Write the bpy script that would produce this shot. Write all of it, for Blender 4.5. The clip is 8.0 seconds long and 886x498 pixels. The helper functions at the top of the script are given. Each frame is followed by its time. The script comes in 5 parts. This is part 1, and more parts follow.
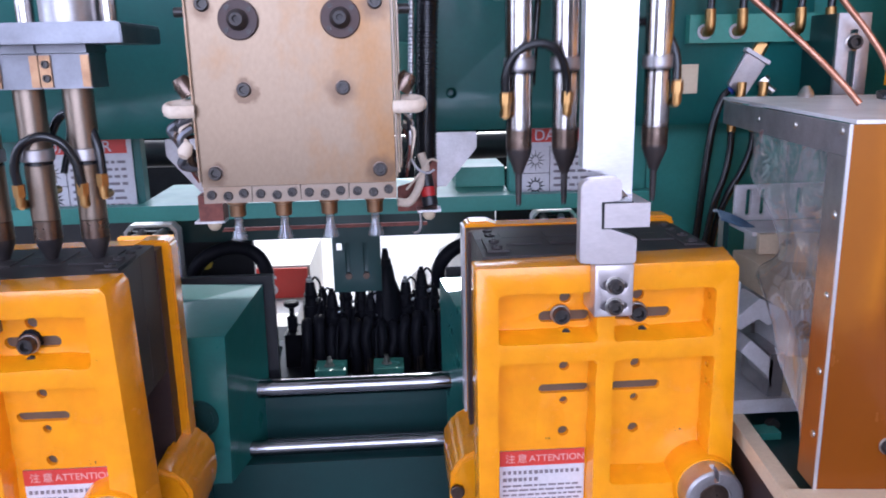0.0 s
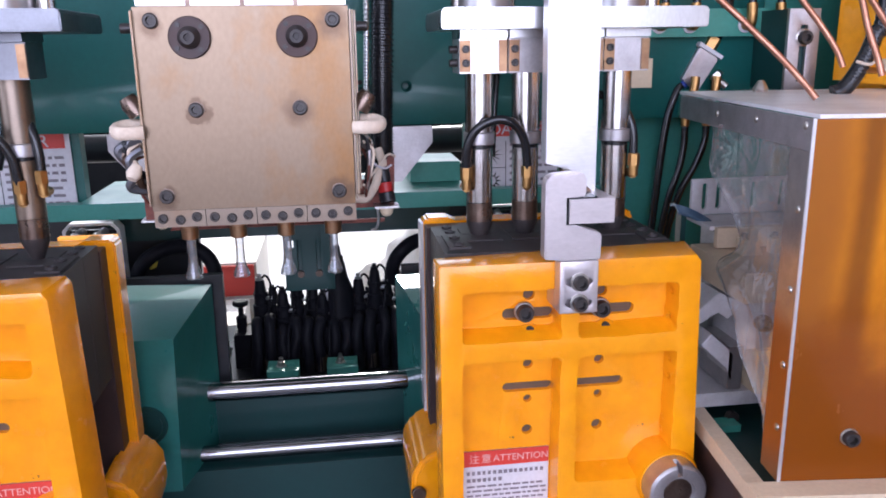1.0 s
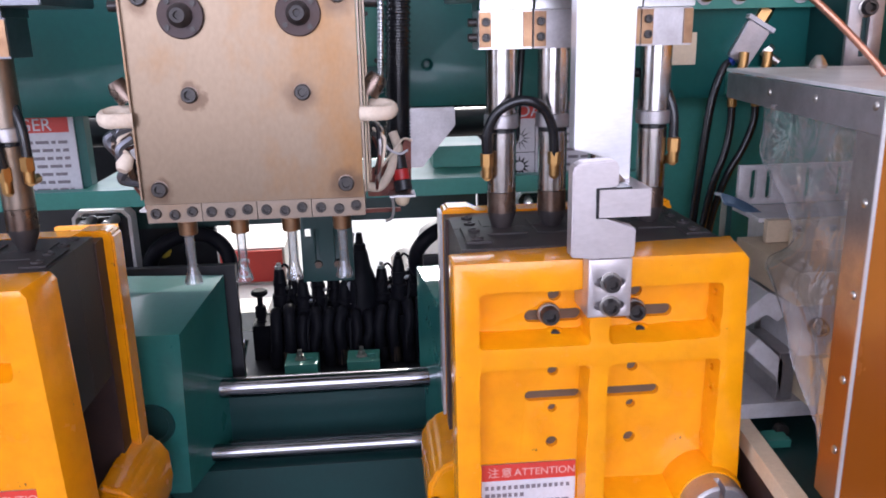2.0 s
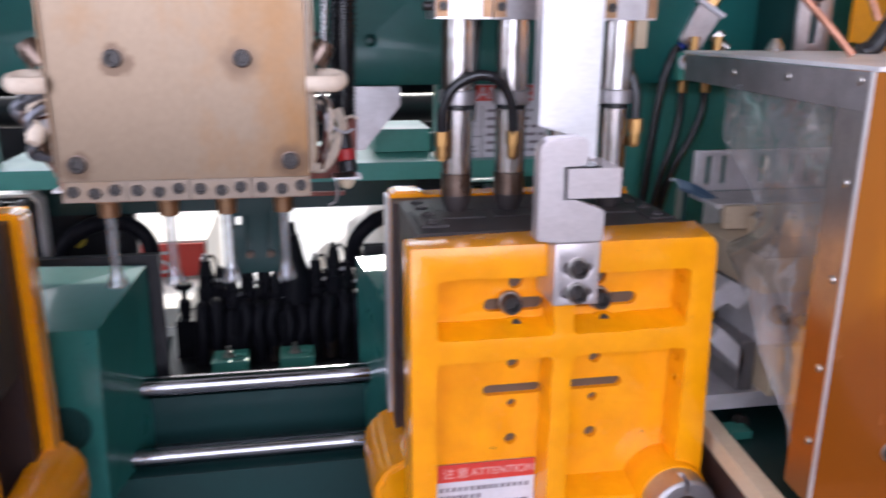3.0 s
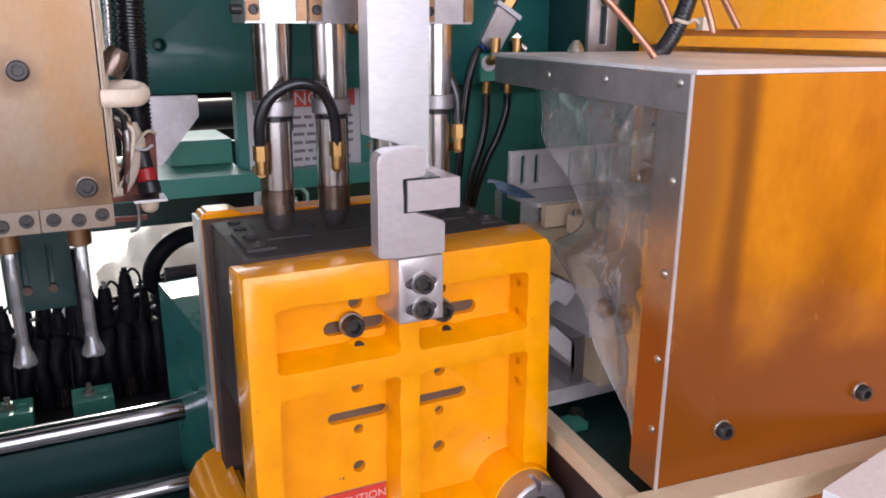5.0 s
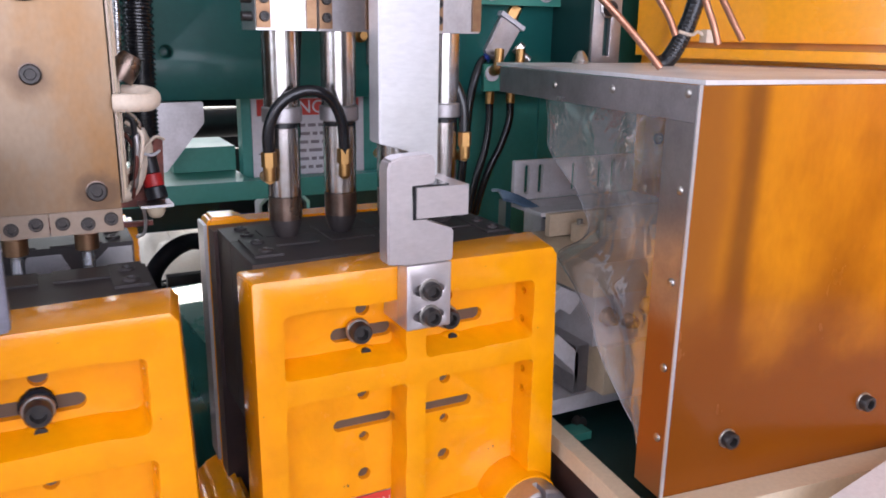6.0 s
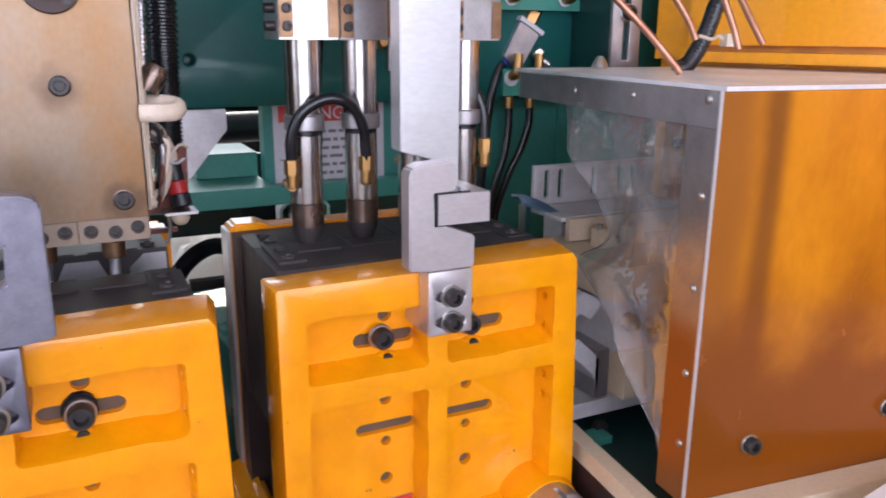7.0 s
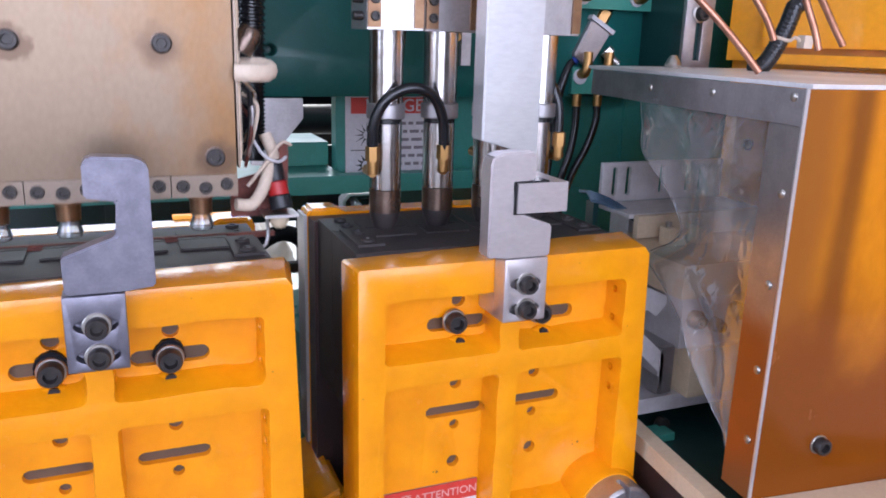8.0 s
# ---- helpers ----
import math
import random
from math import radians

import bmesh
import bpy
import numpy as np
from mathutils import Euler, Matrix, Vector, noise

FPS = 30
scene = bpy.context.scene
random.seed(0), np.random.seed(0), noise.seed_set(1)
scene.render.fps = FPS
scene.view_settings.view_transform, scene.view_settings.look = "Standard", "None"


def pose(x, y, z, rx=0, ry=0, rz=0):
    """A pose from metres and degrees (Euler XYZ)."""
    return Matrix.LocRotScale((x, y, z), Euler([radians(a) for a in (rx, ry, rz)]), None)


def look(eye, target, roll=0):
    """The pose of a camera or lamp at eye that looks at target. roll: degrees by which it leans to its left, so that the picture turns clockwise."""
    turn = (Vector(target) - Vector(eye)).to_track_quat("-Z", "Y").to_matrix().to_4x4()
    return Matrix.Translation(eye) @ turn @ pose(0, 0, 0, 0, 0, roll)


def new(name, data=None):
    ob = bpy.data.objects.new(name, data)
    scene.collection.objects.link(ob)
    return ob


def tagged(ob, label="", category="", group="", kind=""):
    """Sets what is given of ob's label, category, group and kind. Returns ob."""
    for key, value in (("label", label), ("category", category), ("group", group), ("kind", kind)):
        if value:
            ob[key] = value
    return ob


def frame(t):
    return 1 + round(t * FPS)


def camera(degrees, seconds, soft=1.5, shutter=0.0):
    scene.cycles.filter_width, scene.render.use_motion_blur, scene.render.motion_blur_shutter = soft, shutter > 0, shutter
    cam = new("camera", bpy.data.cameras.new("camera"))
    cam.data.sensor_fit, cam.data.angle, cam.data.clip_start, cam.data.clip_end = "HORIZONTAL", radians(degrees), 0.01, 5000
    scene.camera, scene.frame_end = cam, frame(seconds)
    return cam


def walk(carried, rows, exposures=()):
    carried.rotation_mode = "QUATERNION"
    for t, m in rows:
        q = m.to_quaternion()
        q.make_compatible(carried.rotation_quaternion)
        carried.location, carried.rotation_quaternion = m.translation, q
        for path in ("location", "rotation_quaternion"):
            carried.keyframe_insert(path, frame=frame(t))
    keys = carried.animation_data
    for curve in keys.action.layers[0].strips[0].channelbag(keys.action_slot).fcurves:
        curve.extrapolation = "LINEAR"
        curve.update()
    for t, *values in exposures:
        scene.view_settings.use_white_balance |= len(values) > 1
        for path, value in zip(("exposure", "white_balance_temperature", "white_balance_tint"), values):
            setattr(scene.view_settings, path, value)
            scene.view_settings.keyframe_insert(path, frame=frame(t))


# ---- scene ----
cam = camera(58.7, 8.0, soft=1.8, shutter=0.5)
PATH = [
    (0, (-0.092, -0.881, 1.449), (0.025, 1.057, 0.972), -1.2),
    (0.5, (-0.102, -0.871, 1.45), (0.099, 1.059, 0.965), -1.4),
    (1, (-0.111, -0.855, 1.448), (0.147, 1.066, 0.953), -0.8),
    (1.5, (-0.081, -0.814, 1.449), (0.1, 1.106, 0.92), -1.8),
    (1.7, (-0.068, -0.793, 1.445), (0.088, 1.129, 0.914), -1.3),
    (2.8, (-0.102, -0.723, 1.419), (0.121, 1.184, 0.858), -0.1),
    (3, (-0.102, -0.707, 1.41), (0.252, 1.184, 0.863), 0.4),
    (3.5, (-0.121, -0.679, 1.414), (0.451, 1.151, 0.847), -0.2),
    (4, (-0.13, -0.656, 1.414), (0.6, 1.123, 0.864), -0.2),
    (4.5, (-0.13, -0.647, 1.419), (0.697, 1.092, 0.878), -0.1),
    (4.7, (-0.131, -0.647, 1.416), (0.725, 1.074, 0.861), -0.0),
    (5.8, (-0.147, -0.642, 1.417), (0.725, 1.078, 0.89), 0.7),
    (6, (-0.148, -0.643, 1.413), (0.734, 1.075, 0.891), 0.9),
    (6.5, (-0.147, -0.645, 1.416), (0.733, 1.077, 0.903), 0.6),
    (7, (-0.153, -0.645, 1.419), (0.689, 1.093, 0.9), 0.4),
    (7.5, (-0.175, -0.646, 1.415), (0.576, 1.129, 0.883), 0.2),
    (8, (-0.191, -0.65, 1.408), (0.554, 1.134, 0.894), 1.7),
]
LIGHTING = [(0.0, 0.07, 5700, 14), (1.5, 0.09, 6200, 15), (3.0, 0.04, 6350, 13), (3.5, -0.03, 6700, 12), (4.5, 0.04, 6900, 11), (6.0, 0.06, 6550, 11), (6.5, 0.06, 6500, 11), (7.5, 0.06, 6200, 11), (8.0, 0.04, 6000, 11)]
walk(cam, [(t, look(e, g, r)) for t, e, g, r in PATH], LIGHTING)

# ---- world, daylight, lamps ----
SUN_EL, SUN_AZ = radians(35.8), radians(0)
world = bpy.data.worlds.new("world")
scene.world = world
world.use_nodes = True
_bg = world.node_tree.nodes["Background"]
_sky = world.node_tree.nodes.new("ShaderNodeTexSky")
_sky.sky_type, _sky.sun_disc, _sky.sun_elevation, _sky.sun_rotation = "NISHITA", False, SUN_EL, SUN_AZ
world.node_tree.links.new(_sky.outputs[0], _bg.inputs[0])
_bg.inputs[1].default_value = 0.15

sun_data = bpy.data.lights.new("sun", "SUN")
sun_data.energy, sun_data.angle, sun_data.color = 5.0, radians(0.5), (1.0, 0.95, 0.88)
sun = new("sun", sun_data)
sun.matrix_world = look((0.6, 8.0, 5.78), (0, 0, 0))


def window_light(name, eye, target, sx, sy, watts, colour):
    """Sky light that comes in through an opening of the hall."""
    d = bpy.data.lights.new(name, "AREA")
    d.shape, d.size, d.size_y, d.energy, d.color = "RECTANGLE", sx, sy, watts, colour
    ob = new(name, d)
    ob.matrix_world = look(eye, target)
    return ob


window_light("daylight_front", (-0.6, -3.95, 2.25), (-0.3, 0.0, 1.5), 4.4, 2.6, 172, (0.975, 0.965, 1.18))
window_light("daylight_side", (-3.95, -0.6, 2.3), (0.0, -0.2, 1.3), 3.4, 2.2, 72, (0.90, 0.95, 1.20))
window_light("daylight_back", (0.0, 2.9, 2.1), (0.0, 0.6, 1.3), 4.4, 1.6, 45, (0.96, 1.0, 1.06))

# ---- materials ----


def mat(name, colour, rough=0.5, metal=0.0, second=None, scale=25.0, amount=0.5, bump=0.12, fine=260.0, coat=0.0,
        stretch=(1, 1, 1), rough_var=0.12, spread=(0.38, 0.66), chips=None):
    """A painted, cast or machined surface: broad stains and fine grain, in object space."""
    m = bpy.data.materials.new(name)
    m.use_nodes = True
    nt = m.node_tree
    n, l = nt.nodes, nt.links
    b = n["Principled BSDF"]
    tc = n.new("ShaderNodeTexCoord")
    mp = n.new("ShaderNodeMapping")
    mp.inputs["Scale"].default_value = stretch
    l.new(tc.outputs["Object"], mp.inputs[0])
    big = n.new("ShaderNodeTexNoise")
    big.inputs["Scale"].default_value, big.inputs["Detail"].default_value = scale, 6
    big.inputs["Roughness"].default_value = 0.62
    small = n.new("ShaderNodeTexNoise")
    small.inputs["Scale"].default_value, small.inputs["Detail"].default_value = fine, 3
    l.new(mp.outputs[0], big.inputs[0])
    l.new(mp.outputs[0], small.inputs[0])
    ramp = n.new("ShaderNodeMapRange")
    ramp.inputs[1].default_value, ramp.inputs[2].default_value = spread
    l.new(big.outputs[0], ramp.inputs[0])
    am = n.new("ShaderNodeMath")
    am.operation = "MULTIPLY"
    am.inputs[1].default_value = amount
    l.new(ramp.outputs[0], am.inputs[0])
    mix = n.new("ShaderNodeMix")
    mix.data_type = "RGBA"
    second = second or tuple(c * 0.72 for c in colour)
    mix.inputs[6].default_value = (*colour, 1)
    mix.inputs[7].default_value = (*second, 1)
    l.new(am.outputs[0], mix.inputs[0])
    grain = n.new("ShaderNodeMix")
    grain.data_type, grain.blend_type = "RGBA", "MULTIPLY"
    gr = n.new("ShaderNodeMapRange")
    gr.inputs[3].default_value, gr.inputs[4].default_value = 0.86, 1.1
    l.new(small.outputs[0], gr.inputs[0])
    grain.inputs[0].default_value = 1.0
    l.new(mix.outputs[2], grain.inputs[6])
    l.new(gr.outputs[0], grain.inputs[7])
    if chips:
        # small chips where the paint is knocked off
        spot = n.new("ShaderNodeTexNoise")
        spot.inputs["Scale"].default_value, spot.inputs["Detail"].default_value = 55, 4
        l.new(tc.outputs["Object"], spot.inputs[0])
        th = n.new("ShaderNodeMapRange")
        th.inputs[1].default_value, th.inputs[2].default_value = 0.755, 0.765
        l.new(spot.outputs[0], th.inputs[0])
        cm = n.new("ShaderNodeMix")
        cm.data_type = "RGBA"
        cm.inputs[7].default_value = (*chips, 1)
        l.new(th.outputs[0], cm.inputs[0])
        l.new(grain.outputs[2], cm.inputs[6])
        l.new(cm.outputs[2], b.inputs["Base Color"])
    else:
        l.new(grain.outputs[2], b.inputs["Base Color"])
    rr = n.new("ShaderNodeMapRange")
    rr.inputs[3].default_value, rr.inputs[4].default_value = max(0.03, rough - rough_var), rough + rough_var
    l.new(big.outputs[0], rr.inputs[0])
    l.new(rr.outputs[0], b.inputs["Roughness"])
    b.inputs["Metallic"].default_value = metal
    b.inputs["Coat Weight"].default_value = coat
    b.inputs["Coat Roughness"].default_value = 0.08
    if bump:
        bp = n.new("ShaderNodeBump")
        bp.inputs["Strength"].default_value, bp.inputs["Distance"].default_value = bump, 0.002
        add = n.new("ShaderNodeMath")
        add.operation = "MULTIPLY_ADD"
        add.inputs[1].default_value = 0.25
        l.new(small.outputs[0], add.inputs[0])
        l.new(big.outputs[0], add.inputs[2])
        l.new(add.outputs[0], bp.inputs["Height"])
        l.new(bp.outputs[0], b.inputs["Normal"])
    return m


YELLOW = mat("yellow_enamel", (0.90, 0.335, 0.001), 0.24, 0, (0.83, 0.280, 0.001), 26, 0.7, 0.7, 34, coat=0.4, chips=(0.09, 0.05, 0.035))
YELLOW.node_tree.nodes["Principled BSDF"].inputs["Specular IOR Level"].default_value = 0.35
YELLOW_SHADED = mat("shaded_yellow_enamel", (0.62, 0.25, 0.03), 0.4, 0, (0.25, 0.12, 0.05), 30, 0.6, 0.2, 120, coat=0.2)
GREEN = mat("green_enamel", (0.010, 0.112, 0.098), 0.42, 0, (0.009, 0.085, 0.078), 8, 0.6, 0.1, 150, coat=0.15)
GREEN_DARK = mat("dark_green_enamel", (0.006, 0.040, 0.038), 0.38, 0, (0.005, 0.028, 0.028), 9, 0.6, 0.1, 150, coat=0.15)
# Lighter copy of GREEN: light missing on these parts is put into colour.
GREEN_LIT = mat("lit_green_enamel", (0.042, 0.24, 0.20), 0.42, 0, (0.034, 0.20, 0.168), 7, 0.6, 0.1, 150, coat=0.1)
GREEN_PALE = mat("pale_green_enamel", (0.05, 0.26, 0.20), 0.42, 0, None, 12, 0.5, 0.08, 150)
STEEL = mat("brushed_steel", (0.66, 0.655, 0.66), 0.30, 1.0, (0.55, 0.54, 0.55), 18, 0.6, 0.04, 420, stretch=(1, 1, 0.4))
STEEL_DULL = mat("dull_steel", (0.50, 0.48, 0.49), 0.42, 0.9, (0.36, 0.33, 0.33), 28, 0.7, 0.14, 300)
# Darker copy of STEEL: the left pin unit's dimmer reflections put into colour.
STEEL_DIMMED = mat("dimmed_steel", (0.20, 0.205, 0.23), 0.4, 0.9, (0.15, 0.15, 0.165), 20, 0.7, 0.06, 300)
STEEL_BRIGHT = mat("bright_ground_steel", (0.70, 0.69, 0.70), 0.34, 0.75, (0.58, 0.57, 0.59), 12, 0.6, 0.05, 350, stretch=(0.3, 1, 1))
STEEL_BLUE = mat("blue_grey_steel", (0.25, 0.24, 0.29), 0.40, 0.85, (0.16, 0.155, 0.19), 60, 0.7, 0.16, 420)
STEEL_TURNED = mat("turned_steel", (0.56, 0.535, 0.53), 0.2, 1.0, (0.38, 0.32, 0.29), 26, 0.7, 0.03, 420, stretch=(1, 1, 2.0), rough_var=0.07)
HOOK_STEEL = mat("milled_hook_steel", (0.66, 0.61, 0.62), 0.36, 0.78, (0.52, 0.47, 0.475), 14, 0.7, 0.06, 350, stretch=(0.4, 1, 1))
CHROME = mat("chromed_rod", (0.33, 0.33, 0.35), 0.13, 1.0, (0.20, 0.19, 0.20), 20, 0.5, 0.0, 200, rough_var=0.05)
BLACK_STEEL = mat("blackened_mold_steel", (0.026, 0.022, 0.023), 0.50, 0.15, (0.055, 0.043, 0.040), 22, 0.8, 0.12, 260)
BROWN_STEEL = mat("dark_brown_inner_steel", (0.045, 0.028, 0.028), 0.5, 0.3, (0.075, 0.04, 0.032), 16, 0.7, 0.1, 200)
SLOT_BACK = mat("hole_backing_brown", (0.13, 0.080, 0.048), 0.5, 0.1, (0.085, 0.05, 0.03), 30, 0.6, 0.1, 220)
BURNT = mat("heat_stained_steel", (0.19, 0.14, 0.112), 0.30, 0.9, (0.085, 0.055, 0.045), 34, 0.85, 0.1, 260)
BRONZE = mat("heat_tinted_plate", (0.25, 0.198, 0.158), 0.38, 0.9, (0.23, 0.135, 0.07), 6.5, 0.9, 0.05, 240, spread=(0.46, 0.66))
HEAD_PLATE = mat("heat_tinted_cover", (0.205, 0.152, 0.108), 0.36, 0.92, (0.225, 0.114, 0.044), 6.0, 0.9, 0.05, 240, spread=(0.42, 0.62), stretch=(1, 1, 0.6))
HEAD_SCREWS = ((-0.309, 1.477), (-0.108, 1.477), (-0.268, 1.378), (-0.15, 1.378), (-0.31, 1.2785), (-0.109, 1.278))


def oil_rings(m, centres, y, reach, colour):
    """Dark oil that has crept out round each screw, with a ragged edge."""
    n, l = m.node_tree.nodes, m.node_tree.links
    b = n["Principled BSDF"]
    last = b.inputs["Base Color"].links[0].from_socket
    tc = n.new("ShaderNodeTexCoord")
    no = n.new("ShaderNodeTexNoise")
    no.inputs["Scale"].default_value, no.inputs["Detail"].default_value = 70, 5
    l.new(tc.outputs["Object"], no.inputs[0])
    for i, (x, z) in enumerate(centres):
        d = n.new("ShaderNodeVectorMath")
        d.operation = "DISTANCE"
        d.inputs[1].default_value = (x + 0.002 * (i % 3 - 1), y, z - 0.003)
        l.new(tc.outputs["Object"], d.inputs[0])
        w = n.new("ShaderNodeMath")
        w.operation = "MULTIPLY_ADD"
        w.inputs[1].default_value = 0.020
        l.new(no.outputs[0], w.inputs[0])
        l.new(d.outputs["Value"], w.inputs[2])
        r = n.new("ShaderNodeMapRange")
        r.inputs[1].default_value, r.inputs[2].default_value = reach * (0.8 + 0.15 * (i % 3)), reach * (1.25 + 0.3 * (i % 2))
        r.inputs[3].default_value, r.inputs[4].default_value = 0.75, 0.0
        l.new(w.outputs[0], r.inputs[0])
        mx = n.new("ShaderNodeMix")
        mx.data_type = "RGBA"
        mx.inputs[7].default_value = (*colour, 1)
        l.new(r.outputs[0], mx.inputs[0])
        l.new(last, mx.inputs[6])
        last = mx.outputs[2]
    l.new(last, b.inputs["Base Color"])


oil_rings(HEAD_PLATE, HEAD_SCREWS, 0.095, 0.021, (0.10, 0.065, 0.045))
BRONZE_DARK = mat("heat_tinted_nozzle", (0.31, 0.185, 0.105), 0.36, 0.9, (0.22, 0.12, 0.07), 40, 0.8, 0.08, 260)
BRASS = mat("brass", (0.38, 0.215, 0.085), 0.36, 1.0, (0.45, 0.26, 0.09), 60, 0.6, 0.06, 300)
COPPER = mat("copper_pipe", (0.52, 0.26, 0.175), 0.42, 0.9, (0.36, 0.16, 0.10), 45, 0.7, 0.06, 300)
BOLT = mat("black_oxide_bolt", (0.028, 0.025, 0.025), 0.36, 0.3, (0.06, 0.05, 0.045), 90, 0.7, 0.08, 400)
WASHER = mat("zinc_washer", (0.50, 0.47, 0.44), 0.34, 0.95, (0.34, 0.30, 0.26), 90, 0.6, 0.08, 400)
RUBBER = mat("black_rubber", (0.010, 0.010, 0.012), 0.22, 0, (0.016, 0.016, 0.018), 50, 0.6, 0.08, 300)
BLACK_OILY = mat("oily_black_rubber", (0.006, 0.006, 0.009), 0.5, 0, (0.012, 0.012, 0.016), 40, 0.6, 0.1, 200)
BLACK_OILY.node_tree.nodes["Principled BSDF"].inputs["Specular IOR Level"].default_value = 0.10
# Brighter than GREEN: daylight on the cheek blocks is put into this colour.
GREEN_CHEEK_LIT = mat("glossy_lit_green_enamel", (0.022, 0.150, 0.130), 0.3, 0, (0.018, 0.12, 0.105), 10, 0.6, 0.1, 120, coat=0.5)
BLACK = mat("black_plastic", (0.010, 0.010, 0.013), 0.4, 0, (0.020, 0.020, 0.024), 30, 0.6, 0.1, 200)
WHITE_PAPER = mat("white_label_stock", (0.62, 0.60, 0.63), 0.5, 0, (0.54, 0.52, 0.55), 22, 0.5, 0.03, 200)
RED_PRINT = mat("red_print", (0.60, 0.045, 0.03), 0.45, 0, (0.52, 0.04, 0.03), 30, 0.5, 0.02, 200)
LABEL_PRINT = mat("faded_pink_print", (0.72, 0.42, 0.38), 0.5, 0, (0.62, 0.30, 0.26), 60, 0.6, 0.02, 200)
DARK_PRINT = mat("grey_print", (0.20, 0.17, 0.19), 0.5, 0, None, 30, 0.3, 0.0, 200)
CREAM = mat("cream_cloth", (0.72, 0.60, 0.48), 0.75, 0, (0.55, 0.42, 0.32), 60, 0.6, 0.3, 300)
CREAM_PAINT = mat("cream_enamel", (0.66, 0.54, 0.38), 0.45, 0, (0.58, 0.45, 0.30), 20, 0.5, 0.08, 200)
RED = mat("red_sleeve", (0.45, 0.02, 0.02), 0.42, 0, None, 60, 0.4, 0.06, 300)
RUST = mat("rusty_steel", (0.22, 0.07, 0.05), 0.6, 0.4, (0.10, 0.035, 0.03), 60, 0.8, 0.2, 300)
TAN = mat("tan_machined_block", (0.60, 0.48, 0.34), 0.5, 0.1, (0.46, 0.34, 0.23), 24, 0.6, 0.1, 220)
AMBER_SKIRT = mat("amber_skirt", (0.46, 0.16, 0.05), 0.3, 0.2, (0.32, 0.10, 0.03), 8, 0.8, 0.03, 150)


ORANGE_BACK = mat("orange_inner_panel", (0.92, 0.42, 0.03), 0.4, 0, (0.80, 0.32, 0.02), 5, 0.9, 0.03, 150, spread=(0.44, 0.60))


def painted_falloff(m, low, high, colour):
    """Light painted into a sheet's colour from its lower edge upwards, with a ragged front."""
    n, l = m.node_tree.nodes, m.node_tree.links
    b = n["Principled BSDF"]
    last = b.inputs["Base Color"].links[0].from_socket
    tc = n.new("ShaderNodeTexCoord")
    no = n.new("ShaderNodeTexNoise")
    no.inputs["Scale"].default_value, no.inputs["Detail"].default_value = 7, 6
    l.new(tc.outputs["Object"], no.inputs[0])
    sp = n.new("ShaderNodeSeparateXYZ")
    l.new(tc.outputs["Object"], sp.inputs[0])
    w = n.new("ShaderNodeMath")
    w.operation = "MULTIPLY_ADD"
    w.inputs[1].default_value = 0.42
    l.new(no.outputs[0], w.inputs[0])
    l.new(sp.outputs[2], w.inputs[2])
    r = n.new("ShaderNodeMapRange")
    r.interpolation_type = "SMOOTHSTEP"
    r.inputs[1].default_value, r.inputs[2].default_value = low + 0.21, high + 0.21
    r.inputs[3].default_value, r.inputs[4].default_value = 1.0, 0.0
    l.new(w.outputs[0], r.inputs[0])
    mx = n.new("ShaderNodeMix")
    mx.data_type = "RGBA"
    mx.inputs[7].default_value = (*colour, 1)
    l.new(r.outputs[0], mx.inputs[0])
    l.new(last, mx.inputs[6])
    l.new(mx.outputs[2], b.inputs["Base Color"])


def painted_band(m, centre, half, colour, most):
    """A dark reflection painted into a sheet's colour as a streak down it, with soft wavering edges."""
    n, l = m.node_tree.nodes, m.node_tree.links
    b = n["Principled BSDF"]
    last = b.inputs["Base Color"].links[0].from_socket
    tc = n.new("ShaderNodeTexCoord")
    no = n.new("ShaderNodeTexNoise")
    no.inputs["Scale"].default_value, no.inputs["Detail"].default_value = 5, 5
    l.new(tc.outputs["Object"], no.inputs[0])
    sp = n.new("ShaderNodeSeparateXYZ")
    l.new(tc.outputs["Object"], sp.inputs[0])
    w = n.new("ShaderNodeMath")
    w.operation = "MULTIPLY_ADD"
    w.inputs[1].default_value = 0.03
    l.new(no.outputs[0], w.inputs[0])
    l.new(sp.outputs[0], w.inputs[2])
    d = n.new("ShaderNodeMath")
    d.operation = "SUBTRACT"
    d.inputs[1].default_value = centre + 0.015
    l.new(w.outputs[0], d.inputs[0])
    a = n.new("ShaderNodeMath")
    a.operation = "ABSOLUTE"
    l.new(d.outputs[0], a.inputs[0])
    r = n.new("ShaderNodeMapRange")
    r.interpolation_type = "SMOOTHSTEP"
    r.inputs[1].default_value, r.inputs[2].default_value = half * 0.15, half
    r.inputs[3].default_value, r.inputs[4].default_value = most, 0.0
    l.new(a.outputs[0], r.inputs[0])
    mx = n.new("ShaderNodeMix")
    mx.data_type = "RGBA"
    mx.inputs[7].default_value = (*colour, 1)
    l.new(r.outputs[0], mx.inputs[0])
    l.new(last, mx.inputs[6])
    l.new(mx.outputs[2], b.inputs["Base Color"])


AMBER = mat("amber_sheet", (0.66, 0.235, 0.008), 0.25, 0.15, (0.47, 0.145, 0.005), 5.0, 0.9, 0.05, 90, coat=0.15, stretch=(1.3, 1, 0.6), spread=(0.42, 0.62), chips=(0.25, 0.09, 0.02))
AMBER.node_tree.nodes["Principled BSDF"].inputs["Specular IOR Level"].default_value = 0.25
# Dark reflection and the flange behind the panel, painted into its colour.
painted_band(AMBER, 0.012, 0.050, (0.30, 0.098, 0.016), 0.85)
painted_band(AMBER, 0.058, 0.022, (0.15, 0.045, 0.010), 0.75)
